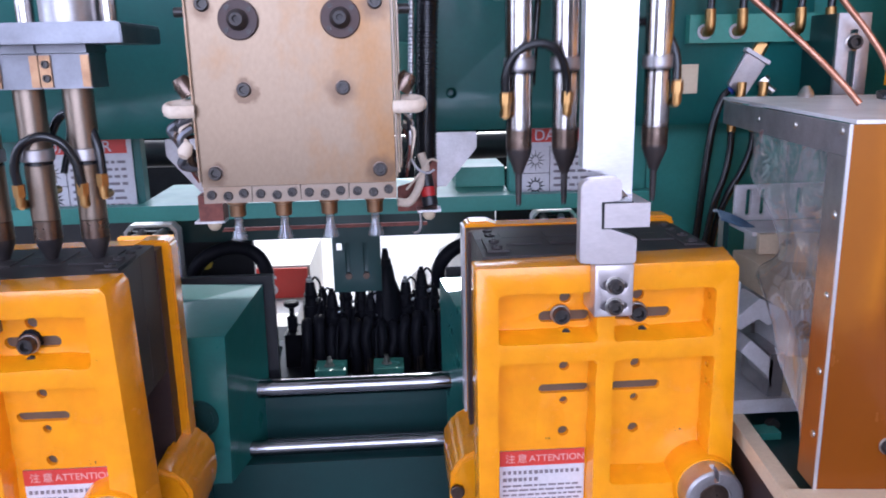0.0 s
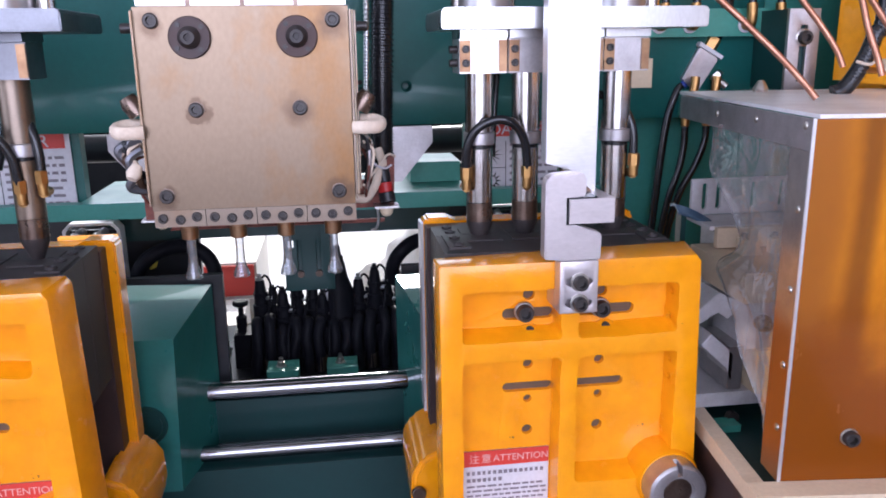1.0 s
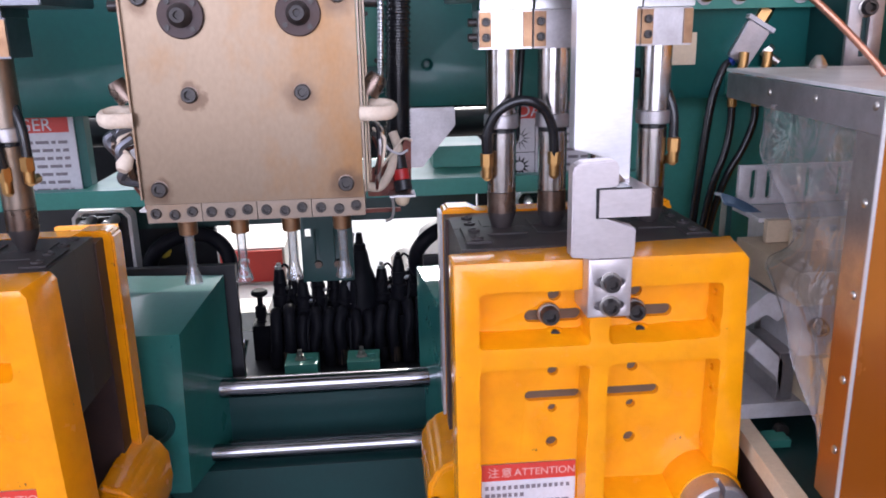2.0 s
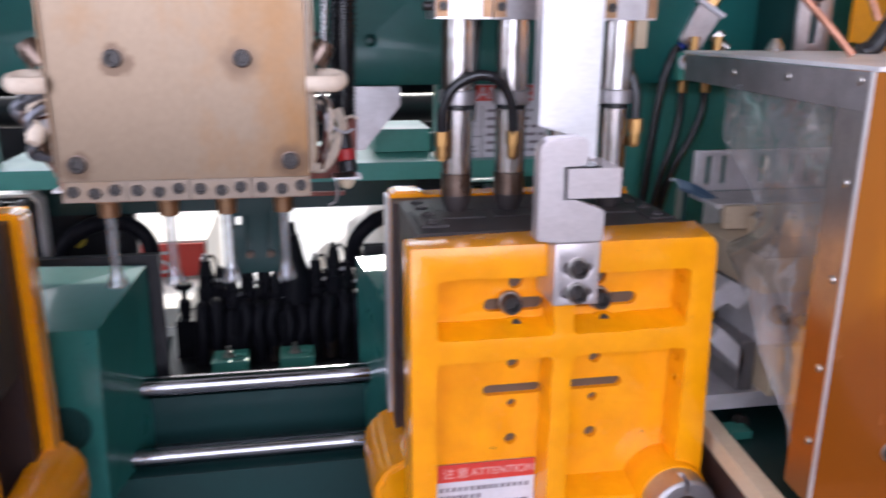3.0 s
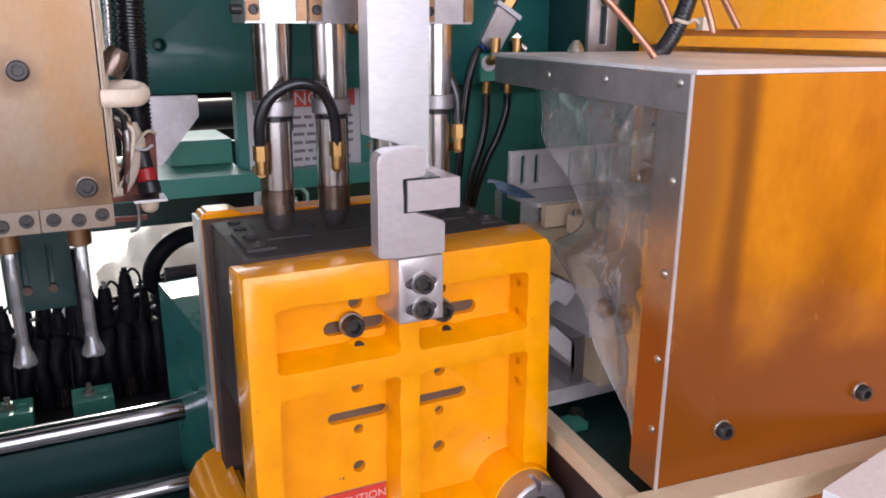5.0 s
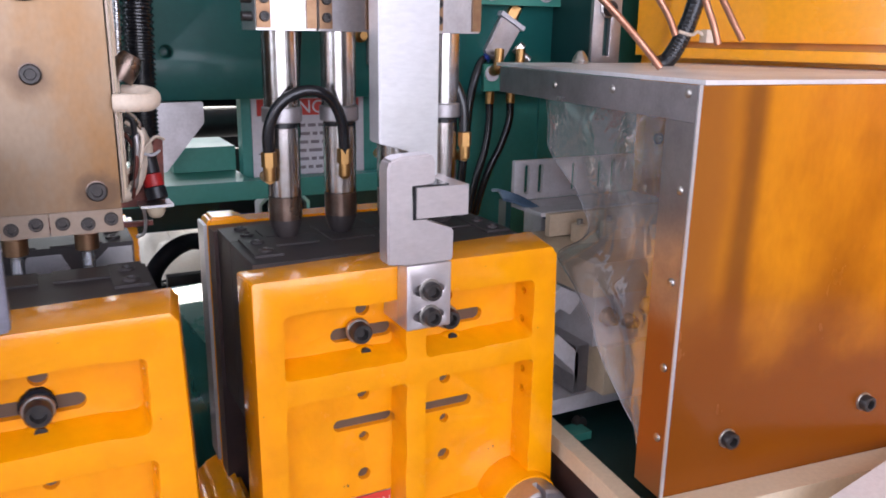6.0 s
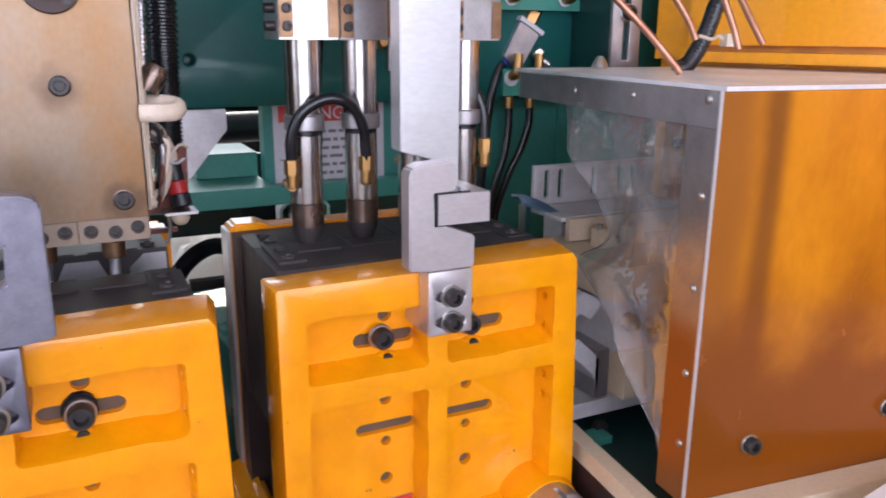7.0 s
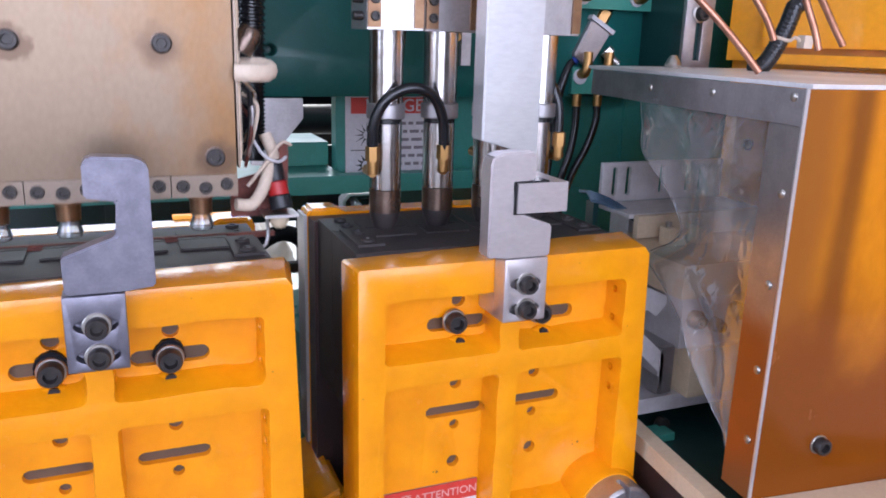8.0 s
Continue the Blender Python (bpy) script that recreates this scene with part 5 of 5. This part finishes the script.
def goods():
    p = thing("sack_stack", "stack of cream sacks with a red printed band", "sacks")
    rnd = random.Random(2)
    for i in range(5):
        bm = box(B(), -1.25, -0.42, 2.0, 2.5, 0.14 * i, 0.137 + 0.14 * i)
        part("sack", bm, SACK, p, bevel=0.06, seg=4)
    for i in range(4):
        part("sack", box(B(), -1.2 + 0.02 * (i % 2), -0.45, 1.68, 1.965, 0.143 * i, 0.140 + 0.143 * i), SACK, p, bevel=0.045, seg=4)
    part("red_band", box(B(), -0.78, -0.428, 1.985, 1.998, 0.575, 0.690), RED_PRINT, p, "red printed band")
    lettering("letter", "S", 0.11, WHITE_PAPER, p, pose(-0.588, 1.984, 0.590, 90, 0, 0))
    c = thing("carton", "brown cardboard carton on the yard", "box")
    part("carton", box(B(), -1.1, -0.50, 2.7, 3.2, 0.0, 0.66), CARD, c, bevel=0.004)
    part("tape", box(B(), -1.1, -0.5, 2.693, 2.6985, 0.42, 0.48), CREAM_PAINT, c)
    s = thing("white_bag", "crumpled white plastic bag on the yard", "bag")
    bm = B()
    bmesh.ops.create_icosphere(bm, subdivisions=4, radius=0.22)
    for v in bm.verts:
        k = 1 + 0.25 * noise.noise(v.co * 9) + 0.12 * noise.noise(v.co * 23)
        v.co = Vector((v.co.x * k * 1.1 + 0.22, v.co.y * k + 2.3, max(0, v.co.z * k * 1.6 + 0.38)))
    part("bag", bm, SACK, s)


goods()

# ---- guard box on the right ----


def guard_box():
    g = thing("guard_box", "amber fronted guard box with clear film side and steel edging", "guard box", at=pose(0.351, -0.141, 0, 0, 0, -6))
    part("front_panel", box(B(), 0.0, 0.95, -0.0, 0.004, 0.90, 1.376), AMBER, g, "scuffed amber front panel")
    part("top_plate", box(B(), 0.004, 0.95, 0.0, 0.42, 1.3765, 1.3805), PALE_SHEET, g, "dusty steel top plate with sky glare put into its pale colour")
    part("edge_trim", box(B(), -0.003, 0.0005, -0.0022, -0.0004, 0.96, 1.377), STEEL_BRIGHT, g)
    part("front_strip", box(B(), -0.0032, 0.0, 0.0, 0.040, 0.985, 1.3445), STRIP, g, "riveted stainless edge strip with an orange reflection painted below", bevel=0.0005)
    part("top_strip", box(B(), -0.0032, 0.0, 0.0, 0.392, 1.3450, 1.3762), STEEL_DULL, g, "riveted stainless top strip", bevel=0.0005)
    for y, z in ((0.012, 1.371), (0.129, 1.367), (0.247, 1.364), (0.011, 1.287), (0.011, 1.202), (0.010, 1.119), (0.010, 1.047)):
        part("rivet", lathe(B(), (-0.0030, y, z - 0.002), (-1, 0, 0), [(0, 0.0044), (0.0014, 0.0040), (0.0026, 0.0022)], 14), WASHER, g)
    # clear film that hangs on the side
    prof = ((1.35, 0.285), (1.32, 0.262), (1.29, 0.240), (1.25, 0.198), (1.215, 0.172), (1.195, 0.19), (1.165, 0.245), (1.145, 0.185), (1.12, 0.14), (1.09, 0.112), (1.055, 0.095), (1.02, 0.058), (1.0, 0.012))
    bm = B()
    rows = []
    n = 16
    for z, ym in prof:
        rows.append([bm.verts.new((0.003 + 0.010 * (k / n) ** 2 * math.sin(z * 34 + k * 0.7) + 0.004 * noise.noise(Vector((k * 0.5, z * 22, 3))), 0.002 + (ym - 0.002) * k / n + 0.006 * (k / n) ** 3 * math.sin(z * 95), z)) for k in range(n + 1)])
    for a, b in zip(rows, rows[1:]):
        for k in range(n):
            bm.faces.new((a[k], a[k + 1], b[k + 1], b[k]))
    edge = [r[-1].co.copy() for r in rows]
    f = part("film", bm, FILM, g, "wrinkled clear plastic film")
    f.visible_shadow = False
    rim = part("film_edge", tube(B(), edge, 0.0007, 6), PARISON, f, "glossy curled film edge")
    rim.visible_shadow = False
    # bolts in the front
    for x, z in ((0.072, 1.036), (0.249, 1.047), (0.253, 0.975), (0.44, 1.05)):
        yy = -0.031 if z < 1.0 else 0.0
        part("washer", washer(0.010, 0.003), WASHER, g, at=pose(x, yy, z))
        part("bolt", cap_screw(0.0085, 0.010), BOLT, g, "black socket bolt", at=pose(x, yy - 0.002, z))
    # ledge under it
    part("ledge", box(B(), -0.035, 0.95, -0.031, -0.0008, 0.958, 0.985), CREAM_PAINT, g, "cream painted ledge", bevel=0.002)
    part("lower_skirt", box(B(), -0.03, 0.95, -0.029, -0.002, 0.86, 0.9575), AMBER_SKIRT, g, "reddish brown skirt")
    part("side_rail", box(B(), -0.030, -0.010, 0.0, 0.235, 0.955, 0.976), CREAM_PAINT, g, "cream painted side rail", bevel=0.002)
    part("side_skirt", box(B(), -0.028, -0.006, 0.0, 0.235, 0.86, 0.9545), BROWN_STEEL, g)
    part("inner_floor", box(B(), 0.0065, 0.60, 0.0085, 0.50, 0.93, 0.952), GREEN_DARK, g)
    part("pedestal", box(B(), 0.01, 0.90, 0.02, 0.40, 0.0, 0.9295), GREEN_DARK, g)


guard_box()


def white_table():
    t = thing("white_table", "small table with a plain white top", "table", at=pose(0.475, -0.2285, 0, 0, 0, 10.5))
    part("tabletop", box(B(), 0.0, 0.55, -0.42, 0.0, 0.978, 1.0), WHITE_SHEET, t, "plain white laminate top", bevel=0.002)
    for x in (0.03, 0.49):
        for y in (-0.39, -0.06):
            part("leg", box(B(), x, x + 0.03, y, y + 0.03, 0.0, 0.9778), STEEL_DULL, t, bevel=0.002)


white_table()


def fixture():
    s = thing("slotted_bracket", "bare steel angle bracket with upright slots", "bracket")
    pl = part("upright", box(B(), 0.412, 0.615, 0.242, 0.249, 1.200, 1.2535), MATTE_STEEL, s, bevel=0.0008)
    k = B()
    for x in (0.4325, 0.4545, 0.51, 0.555, 0.578):
        r = 0.0042
        pts = [(x + r * math.cos(radians(a)), (1.243 if a < 180 else 1.212) + r * math.sin(radians(a))) for a in range(0, 360, 20)]
        prism(k, pts, 0.23, 0.26)
    cut(pl, k, 0.0005)
    part("foot", box(B(), 0.405, 0.615, 0.165, 0.2415, 1.194, 1.1995), MATTE_STEEL, s, bevel=0.0008)
    part("front_bar", box(B(), 0.412, 0.615, 0.155, 0.1645, 1.170, 1.1985), TAN, s, "tan front bar", bevel=0.001)
    part("stand", box(B(), 0.43, 0.60, 0.20, 0.242, 0.952, 1.1935), MATTE_STEEL, s, bevel=0.002)
    c = thing("deflector", "curved blued steel deflector tongue", "deflector")
    bm = B()
    n = 8
    rows = []
    for i in range(n + 1):
        t = i / n
        a = (0.383 + 0.050 * t, 0.222 - 0.045 * t, 1.214 - 0.008 * t - 0.020 * t * t)
        rows.append([bm.verts.new((a[0], a[1] + dy, a[2] + dz)) for dy, dz in ((0.0, -0.004), (0.012, 0.006), (0.030, 0.003), (0.030, -0.001), (0.012, 0.002), (0.0, -0.008))])
    for a, b in zip(rows, rows[1:]):
        for k2 in range(6):
            bm.faces.new((a[k2], a[(k2 + 1) % 6], b[(k2 + 1) % 6], b[k2]))
    bm.faces.new(rows[0])
    bm.faces.new(rows[-1][::-1])
    part("tongue", bm, mat("blued_steel", (0.10, 0.17, 0.26), 0.25, 0.6, (0.30, 0.38, 0.46), 30, 0.7), c)
    part("post", box(B(), 0.388, 0.396, 0.222, 0.24, 0.952, 1.205), GREEN_DARK, c)
    o = thing("inner_plate", "orange bolted plate standing inside the guard box", "plate")
    part("plate", box(B(), 0.638, 0.76, 0.250, 0.258, 0.952, 1.36), ORANGE_BACK, o, bevel=0.001)
    part("bolt", cap_screw(0.008, 0.008), BOLT, o, at=pose(0.662, 0.250, 1.272))
    b = thing("guide_block", "tan machined guide block with small clips", "block")
    part("block", box(B(), 0.392, 0.62, 0.035, 0.193, 1.128, 1.168), TAN, b, bevel=0.0015)
    part("lower_block", box(B(), 0.412, 0.62, 0.055, 0.15, 1.058, 1.1275), MATTE_STEEL, b, bevel=0.0015)
    part("cream_block", box(B(), 0.425, 0.62, 0.045, 0.15, 0.9965, 1.0575), CREAM_PAINT, b, "cream machined block", bevel=0.0015)
    for x in (0.43, 0.475):
        part("clip", prism(B(), [(x, 1.1682), (x + 0.030, 1.1682), (x + 0.022, 1.184), (x + 0.008, 1.192), (x, 1.190)], 0.115, 0.135), TAN, b, bevel=0.0008)
        part("clip_screw", cyl(B(), (x + 0.006, 0.125, 1.19), (x + 0.006, 0.125, 1.197), 0.004, 10), WASHER, b)
    part("angle_plate", prism(B(), [(0.352, 1.10), (0.385, 1.128), (0.42, 1.112), (0.400, 1.09), (0.385, 1.10), (0.36, 1.085)], 0.085, 0.14), MATTE_STEEL, b, "loose grey angle plate", bevel=0.001)
    part("step_plate", prism(B(), [(0.352, 1.065), (0.365, 1.08), (0.398, 1.05), (0.398, 1.0), (0.39, 1.03)], 0.06, 0.12), MATTE_STEEL, b, bevel=0.001)
    for x, z, r in ((0.43, 1.095, 0.011), (0.462, 1.085, 0.009), (0.49, 1.10, 0.011)):
        part("nozzle_stub", lathe(B(), (x, 0.0545, z), (0, -1, 0), [(0, r), (0.008, r), (0.010, r * 0.8), (0.016, r * 0.7), (0.016, r * 0.4), (0.008, r * 0.35)], 18), BRONZE_DARK, b, "brown turned stub")
    part("spacer", box(B(), 0.392, 0.4115, 0.06, 0.14, 1.0, 1.06), STEEL_DULL, b, bevel=0.001)
    part("base_plate", box(B(), 0.336, 0.62, 0.06, 0.24, 0.9765, 0.996), MATTE_STEEL, b, "grey steel base plate", bevel=0.001)
    part("base_bolt", cyl(B(), (0.40, 0.059, 0.962), (0.40, 0.050, 0.962), 0.0085, 16), BOLT, b)
    part("base_pad", box(B(), 0.372, 0.40, 0.03, 0.055, 0.9525, 0.962), GREEN_PALE, b)
    w = thing("wear_plate", "upright grey steel plate beside the mold", "plate")
    part("plate", box(B(), 0.3285, 0.338, 0.045, 0.060, 0.985, 1.165), MATTE_STEEL, w, bevel=0.0008)
    part("plate_back", box(B(), 0.3285, 0.338, 0.0605, 0.20, 0.996, 1.14), MATTE_STEEL, w, bevel=0.0008)
    for z in (1.10, 1.04):
        part("hole_plug", cyl(B(), (0.3382, 0.09, z), (0.341, 0.09, z), 0.010, 16), BOLT, w)


fixture()


def air_valve():
    v = thing("air_valve", "grey Y-shaped air valve with brass fittings and hoses", "valve")
    body = prism(B(), [(-0.018, -0.030), (0.018, -0.034), (0.020, 0.030), (-0.020, 0.030)], -0.016, 0.016)
    bd = part("body", body, STEEL_DULL, v, bevel=0.002, at=pose(0.506, 0.455, 1.408, 0, 30, 0))
    part("cap_plate", box(B(), -0.024, 0.024, -0.018, 0.018, 0.0302, 0.037), WHITE_PAPER, v, at=pose(0.506, 0.455, 1.408, 0, 30, 0), bevel=0.001)
    part("brass_nut", cyl(B(), (0, 0, 0.0372), (0, 0, 0.058), 0.014, 6), BRASS, v, "brass hexagon nut", at=pose(0.506, 0.455, 1.408, 0, 30, 0))
    part("supply_hose", tube(B(), [(0.536, 0.455, 1.458), (0.545, 0.455, 1.475), (0.552, 0.45, 1.52), (0.54, 0.44, 1.60), (0.53, 0.44, 1.9)], 0.011, 14), RUBBER, v, "black supply hose")
    part("muffler", cyl(B(), (0.528, 0.44, 1.396), (0.55, 0.43, 1.378), 0.0065, 10), WASHER, v)
    part("muffler_nut", cyl(B(), (0.532, 0.438, 1.400), (0.538, 0.435, 1.393), 0.010, 6), WASHER, v)
    part("lower_block", box(B(), 0.475, 0.545, 0.44, 0.4495, 1.331, 1.372), GREEN_PALE, v, bevel=0.001)
    part("lower_block_back", box(B(), 0.48, 0.60, 0.45, 0.5045, 1.325, 1.36), GREEN, v, bevel=0.001)
    for x in (0.484, 0.522):
        part("hose_tail", cyl(B(), (x, 0.437, 1.331), (x, 0.437, 1.312), 0.0072, 12, chamfer=0.001), BRASS, v, "brass hose tail")
        part("elbow", tube(B(), [(x + 0.004, 0.44, 1.362), (x + 0.004, 0.425, 1.364), (x + 0.006, 0.423, 1.378), (x + 0.008, 0.425, 1.395)], 0.0075, 10), BRASS, v, "brass elbow")
        part("elbow_ring", lathe(B(), (x + 0.004, 0.4398, 1.358), (0, -1, 0), [(0, 0.012), (0.003, 0.012)], 20), WHITE_PAPER, v)
    part("hose", tube(B(), [(0.484, 0.437, 1.314), (0.484, 0.437, 1.28), (0.478, 0.437, 1.24), (0.464, 0.44, 1.19), (0.456, 0.45, 1.12), (0.455, 0.48, 1.0)], 0.0062, 12), RUBBER, v, "black air hose")
    part("hose", tube(B(), [(0.522, 0.437, 1.314), (0.521, 0.437, 1.285), (0.507, 0.437, 1.245), (0.485, 0.44, 1.20), (0.470, 0.45, 1.13), (0.468, 0.48, 1.0)], 0.0062, 12), RUBBER, v, "black air hose")
    part("hose", tube(B(), [(0.486, 0.455, 1.383), (0.472, 0.45, 1.372), (0.456, 0.445, 1.33), (0.447, 0.445, 1.26), (0.440, 0.45, 1.15), (0.44, 0.48, 1.0)], 0.0068, 12), RUBBER, v, "black air hose")
    part("blue_ring", cyl(B(), (0.487, 0.455, 1.385), (0.481, 0.4535, 1.378), 0.0085, 12), mat("blue_plastic", (0.02, 0.05, 0.3), 0.4), v)
    m = thing("air_manifold", "green air manifold bar with brass push-in fittings", "manifold")
    part("bar", box(B(), 0.40, 0.66, 0.43, 0.4495, 1.460, 1.505), GREEN_PALE, m, bevel=0.0015)
    for i, x in enumerate((0.425, 0.478, 0.575, 0.625)):
        part("ring", lathe(B(), (x, 0.4298, 1.478), (0, -1, 0), [(0, 0.0125), (0.003, 0.0125)], 20), WHITE_PAPER, m)
        part("fitting", tube(B(), [(x, 0.428, 1.478), (x, 0.412, 1.479), (x, 0.408, 1.492), (x, 0.41, 1.512)], 0.0085, 12), BRASS, m, "brass elbow fitting")
        part("hose", tube(B(), [(x, 0.41, 1.505), (x + 0.004, 0.412, 1.56), (x + 0.02, 0.42, 1.66), (x, 0.43, 1.9)], 0.0062, 10), RUBBER, m)
    k = thing("sensor_strap", "small bare steel strap with a brass fitting on the beam", "bracket")
    part("strap", box(B(), 0.284, 0.299, 0.440, 0.4496, 1.372, 1.432), STEEL_DULL, k, bevel=0.0008)
    part("fitting", lathe(B(), (0.272, 0.4496, 1.412), (0, -1, 0), [(0, 0.010), (0.010, 0.010), (0.012, 0.007), (0.022, 0.006)], 14), BRASS, k, "brass fitting")
    i = thing("id_plate", "small beige blank plate on the green beam", "plate")
    part("plate", box(B(), 0.382, 0.424, 0.4455, 0.4496, 1.378, 1.426), CREAM_PAINT, i, bevel=0.0006)


air_valve()


def right_side():
    c = thing("cabinet", "glossy orange-yellow enamelled control cabinet", "cabinet", at=pose(0.668, 0.33, 0, 0, 0, -74))
    part("body", box(B(), 0.0, 1.3, 0.03, 0.6, 0.0, 1.95), CABINET, c, bevel=0.004)
    part("side_return", box(B(), 0.0, 0.06, 0.012, 0.0295, 1.39, 1.94), CABINET, c, bevel=0.002)
    part("door", box(B(), 0.062, 1.3, 0.0, 0.0295, 1.411, 1.94), CABINET, c, "orange-yellow door panel", bevel=0.005)
    part("sill", box(B(), 0.062, 1.3, -0.02, 0.0295, 1.388, 1.402), CABINET, c, bevel=0.003)
    # Filler strip in the door gap; its darker yellow paints in the gap's shade.
    part("door_gap", box(B(), 0.062, 1.3, 0.012, 0.0296, 1.4022, 1.4108), YELLOW_SHADED, c)
    part("door_window", box(B(), 0.28, 1.1, -0.0025, 0.001, 1.492, 1.75), BLACK, c, "black glossy door window", bevel=0.001)
    s = thing("slotted_rail", "grey slotted rail with a bolt beside the cabinet", "rail")
    r = part("rail", box(B(), 0.600, 0.652, 0.338, 0.346, 1.375, 1.50), STEEL_DULL, s, bevel=0.001)
    k = B()
    box(k, 0.620, 0.632, 0.32, 0.36, 1.388, 1.475)
    cut(r, k, 0.0006)
    part("rail_back", box(B(), 0.604, 0.648, 0.3465, 0.504, 1.375, 1.50), GREEN_DARK, s)
    part("bolt", cap_screw(0.011, 0.012), BOLT, s, at=pose(0.626, 0.337, 1.456))
    part("washer", washer(0.0135, 0.003), WASHER, s, at=pose(0.626, 0.3385, 1.456))
    pipes = (([(0.463, 0.035, 1.383), (0.447, 0.045, 1.405), (0.42, 0.06, 1.437), (0.385, 0.08, 1.475), (0.33, 0.10, 1.53)], "copper pipe that enters the guard box's top"),
             ([(0.527, 0.085, 1.418), (0.518, 0.09, 1.440), (0.50, 0.10, 1.470), (0.47, 0.11, 1.51)], "cut copper pipe end hanging over the box"),
             ([(0.545, 0.035, 1.408), (0.540, 0.04, 1.430), (0.530, 0.05, 1.465), (0.515, 0.06, 1.52)], "cut copper pipe end beside the hose"),
             ([(0.598, 0.05, 1.414), (0.585, 0.055, 1.435), (0.565, 0.06, 1.465), (0.535, 0.07, 1.51)], "cut copper pipe end in front of the cabinet"))
    for pts, label in pipes:
        p = thing("copper_pipe", label, "copper pipe", "copper pipes")
        part("pipe", tube(B(), pts + [(pts[-1][0] - 0.035, pts[-1][1] + 0.015, pts[-1][2] + 0.06), (pts[-1][0] - 0.06, pts[-1][1] + 0.03, pts[-1][2] + 0.16), (pts[-1][0] - 0.07, pts[-1][1] + 0.04, 1.95)], 0.0040, 12), COPPER, p)
    h = thing("control_hose", "black corrugated control hose with cable ties", "hose")
    part("hose", tube(B(), [(0.560, 0.15, 1.381), (0.575, 0.147, 1.388), (0.591, 0.143, 1.415), (0.605, 0.14, 1.455), (0.618, 0.14, 1.52), (0.628, 0.15, 1.94)], 0.0108, 14, 30, 0.0004), RUBBER, h)
    part("cable_tie", tube(B(), [(0.580, 0.137, 1.423), (0.594, 0.129, 1.419), (0.608, 0.133, 1.423), (0.620, 0.133, 1.417)], 0.0022, 8), CREAM, h)
    part("tie_mount", box(B(), 0.616, 0.630, 0.125, 0.137, 1.410, 1.426), CREAM, h, bevel=0.001)
    w = thing("wing_nut", "clear plastic wing nut on the guard box's top", "wing nut")
    part("wing", lathe(B(), (0.50, 0.23, 1.3806), (0, 0, 1), [(0, 0.010), (0.004, 0.011), (0.010, 0.008), (0.016, 0.004)], 14), WASHER, w)


right_side()


# ---- what moves ----


def motions():
    # station slides under the head, then its halves close
    xs = ((0.0, -0.739, -0.006), (4.9, -0.739, -0.006), (5.2, -0.729, -0.005), (5.5, -0.635, -0.003), (5.7, -0.535, -0.001), (5.8, -0.470, 0.0), (5.9, -0.405, 0.0), (6.0, -0.382, 0.0), (6.1, -0.3755, 0.0), (6.3, -0.3735, 0.0), (8.0, -0.3735, 0.0))
    walk(mold_left, [(t, pose(x, 0, z)) for t, x, z in xs])
    gap = ((0.0, 0.0), (4.8, 0.0), (5.1, 0.045), (7.05, 0.045), (7.2, 0.036), (7.35, 0.020), (7.5, 0.006), (7.6, 0.0), (8.0, 0.0))
    for ob in mold_left.children:
        s = -1 if ob.name.startswith("front") else 1
        if ob.name.startswith("carriage"):
            continue
        walk(ob, [(t, pose(0, s * g, 0)) for t, g in gap])
    # blow pins
    dz = ((0.0, 0.094), (0.1, 0.064), (0.2, 0.036), (0.3, 0.011), (0.4, -0.003), (0.5, -0.007), (8.0, -0.008))
    walk(pins_right, [(t, pose(0, 0, z)) for t, z in dz])
    walk(pins_left, [(t, pose(-0.738, 0, z)) for t, z in ((0.0, -0.005), (4.7, -0.005), (5.0, 0.11), (8.0, 0.11))])
    # the head sinks, and lifts after the cut
    hz = ((0.0, 0.036), (0.25, 0.029), (0.5, 0.019), (0.75, 0.010), (1.0, 0.0045), (1.5, 0.002), (2.0, 0.0), (7.75, 0.0), (7.85, 0.005), (8.0, 0.020))
    walk(head, [(t, pose(0, 0, z)) for t, z in hz])
    # the cutter waits behind the nozzles and swings forward for the cut
    cy = ((0.0, 0.0, 0.0), (7.75, 0.0, 0.0), (7.85, -0.030, 0.0), (7.9, -0.055, 0.0), (8.0, -0.109, 0.0))
    walk(cutter_unit, [(t, pose(0, y, z)) for t, y, z in cy])
    # tubes grow out of the nozzles
    foot = ((0.0, 1.218), (0.5, 1.187), (1.0, 1.166), (1.5, 1.160), (2.2, 1.150), (2.8, 1.140), (3.5, 1.127), (4.0, 1.118), (4.5, 1.109), (5.2, 1.099), (5.8, 1.089), (6.5, 1.080), (7.6, 1.070), (7.8, 1.0), (8.0, 0.985))
    for i, ob in enumerate(parisons):
        x = HX + (i - 1.5) * 0.0597
        walk(ob, [(t, pose(x, MID, z)) for t, z in foot])
    for i, ob in enumerate(stubs):
        x = HX + (i - 1.5) * 0.0597
        walk(ob, [(t, pose(x, MID, z)) for t, z in ((0.0, 1.30), (7.0, 1.265), (7.6, 1.240), (7.8, 1.222), (8.0, 1.219))])


motions()
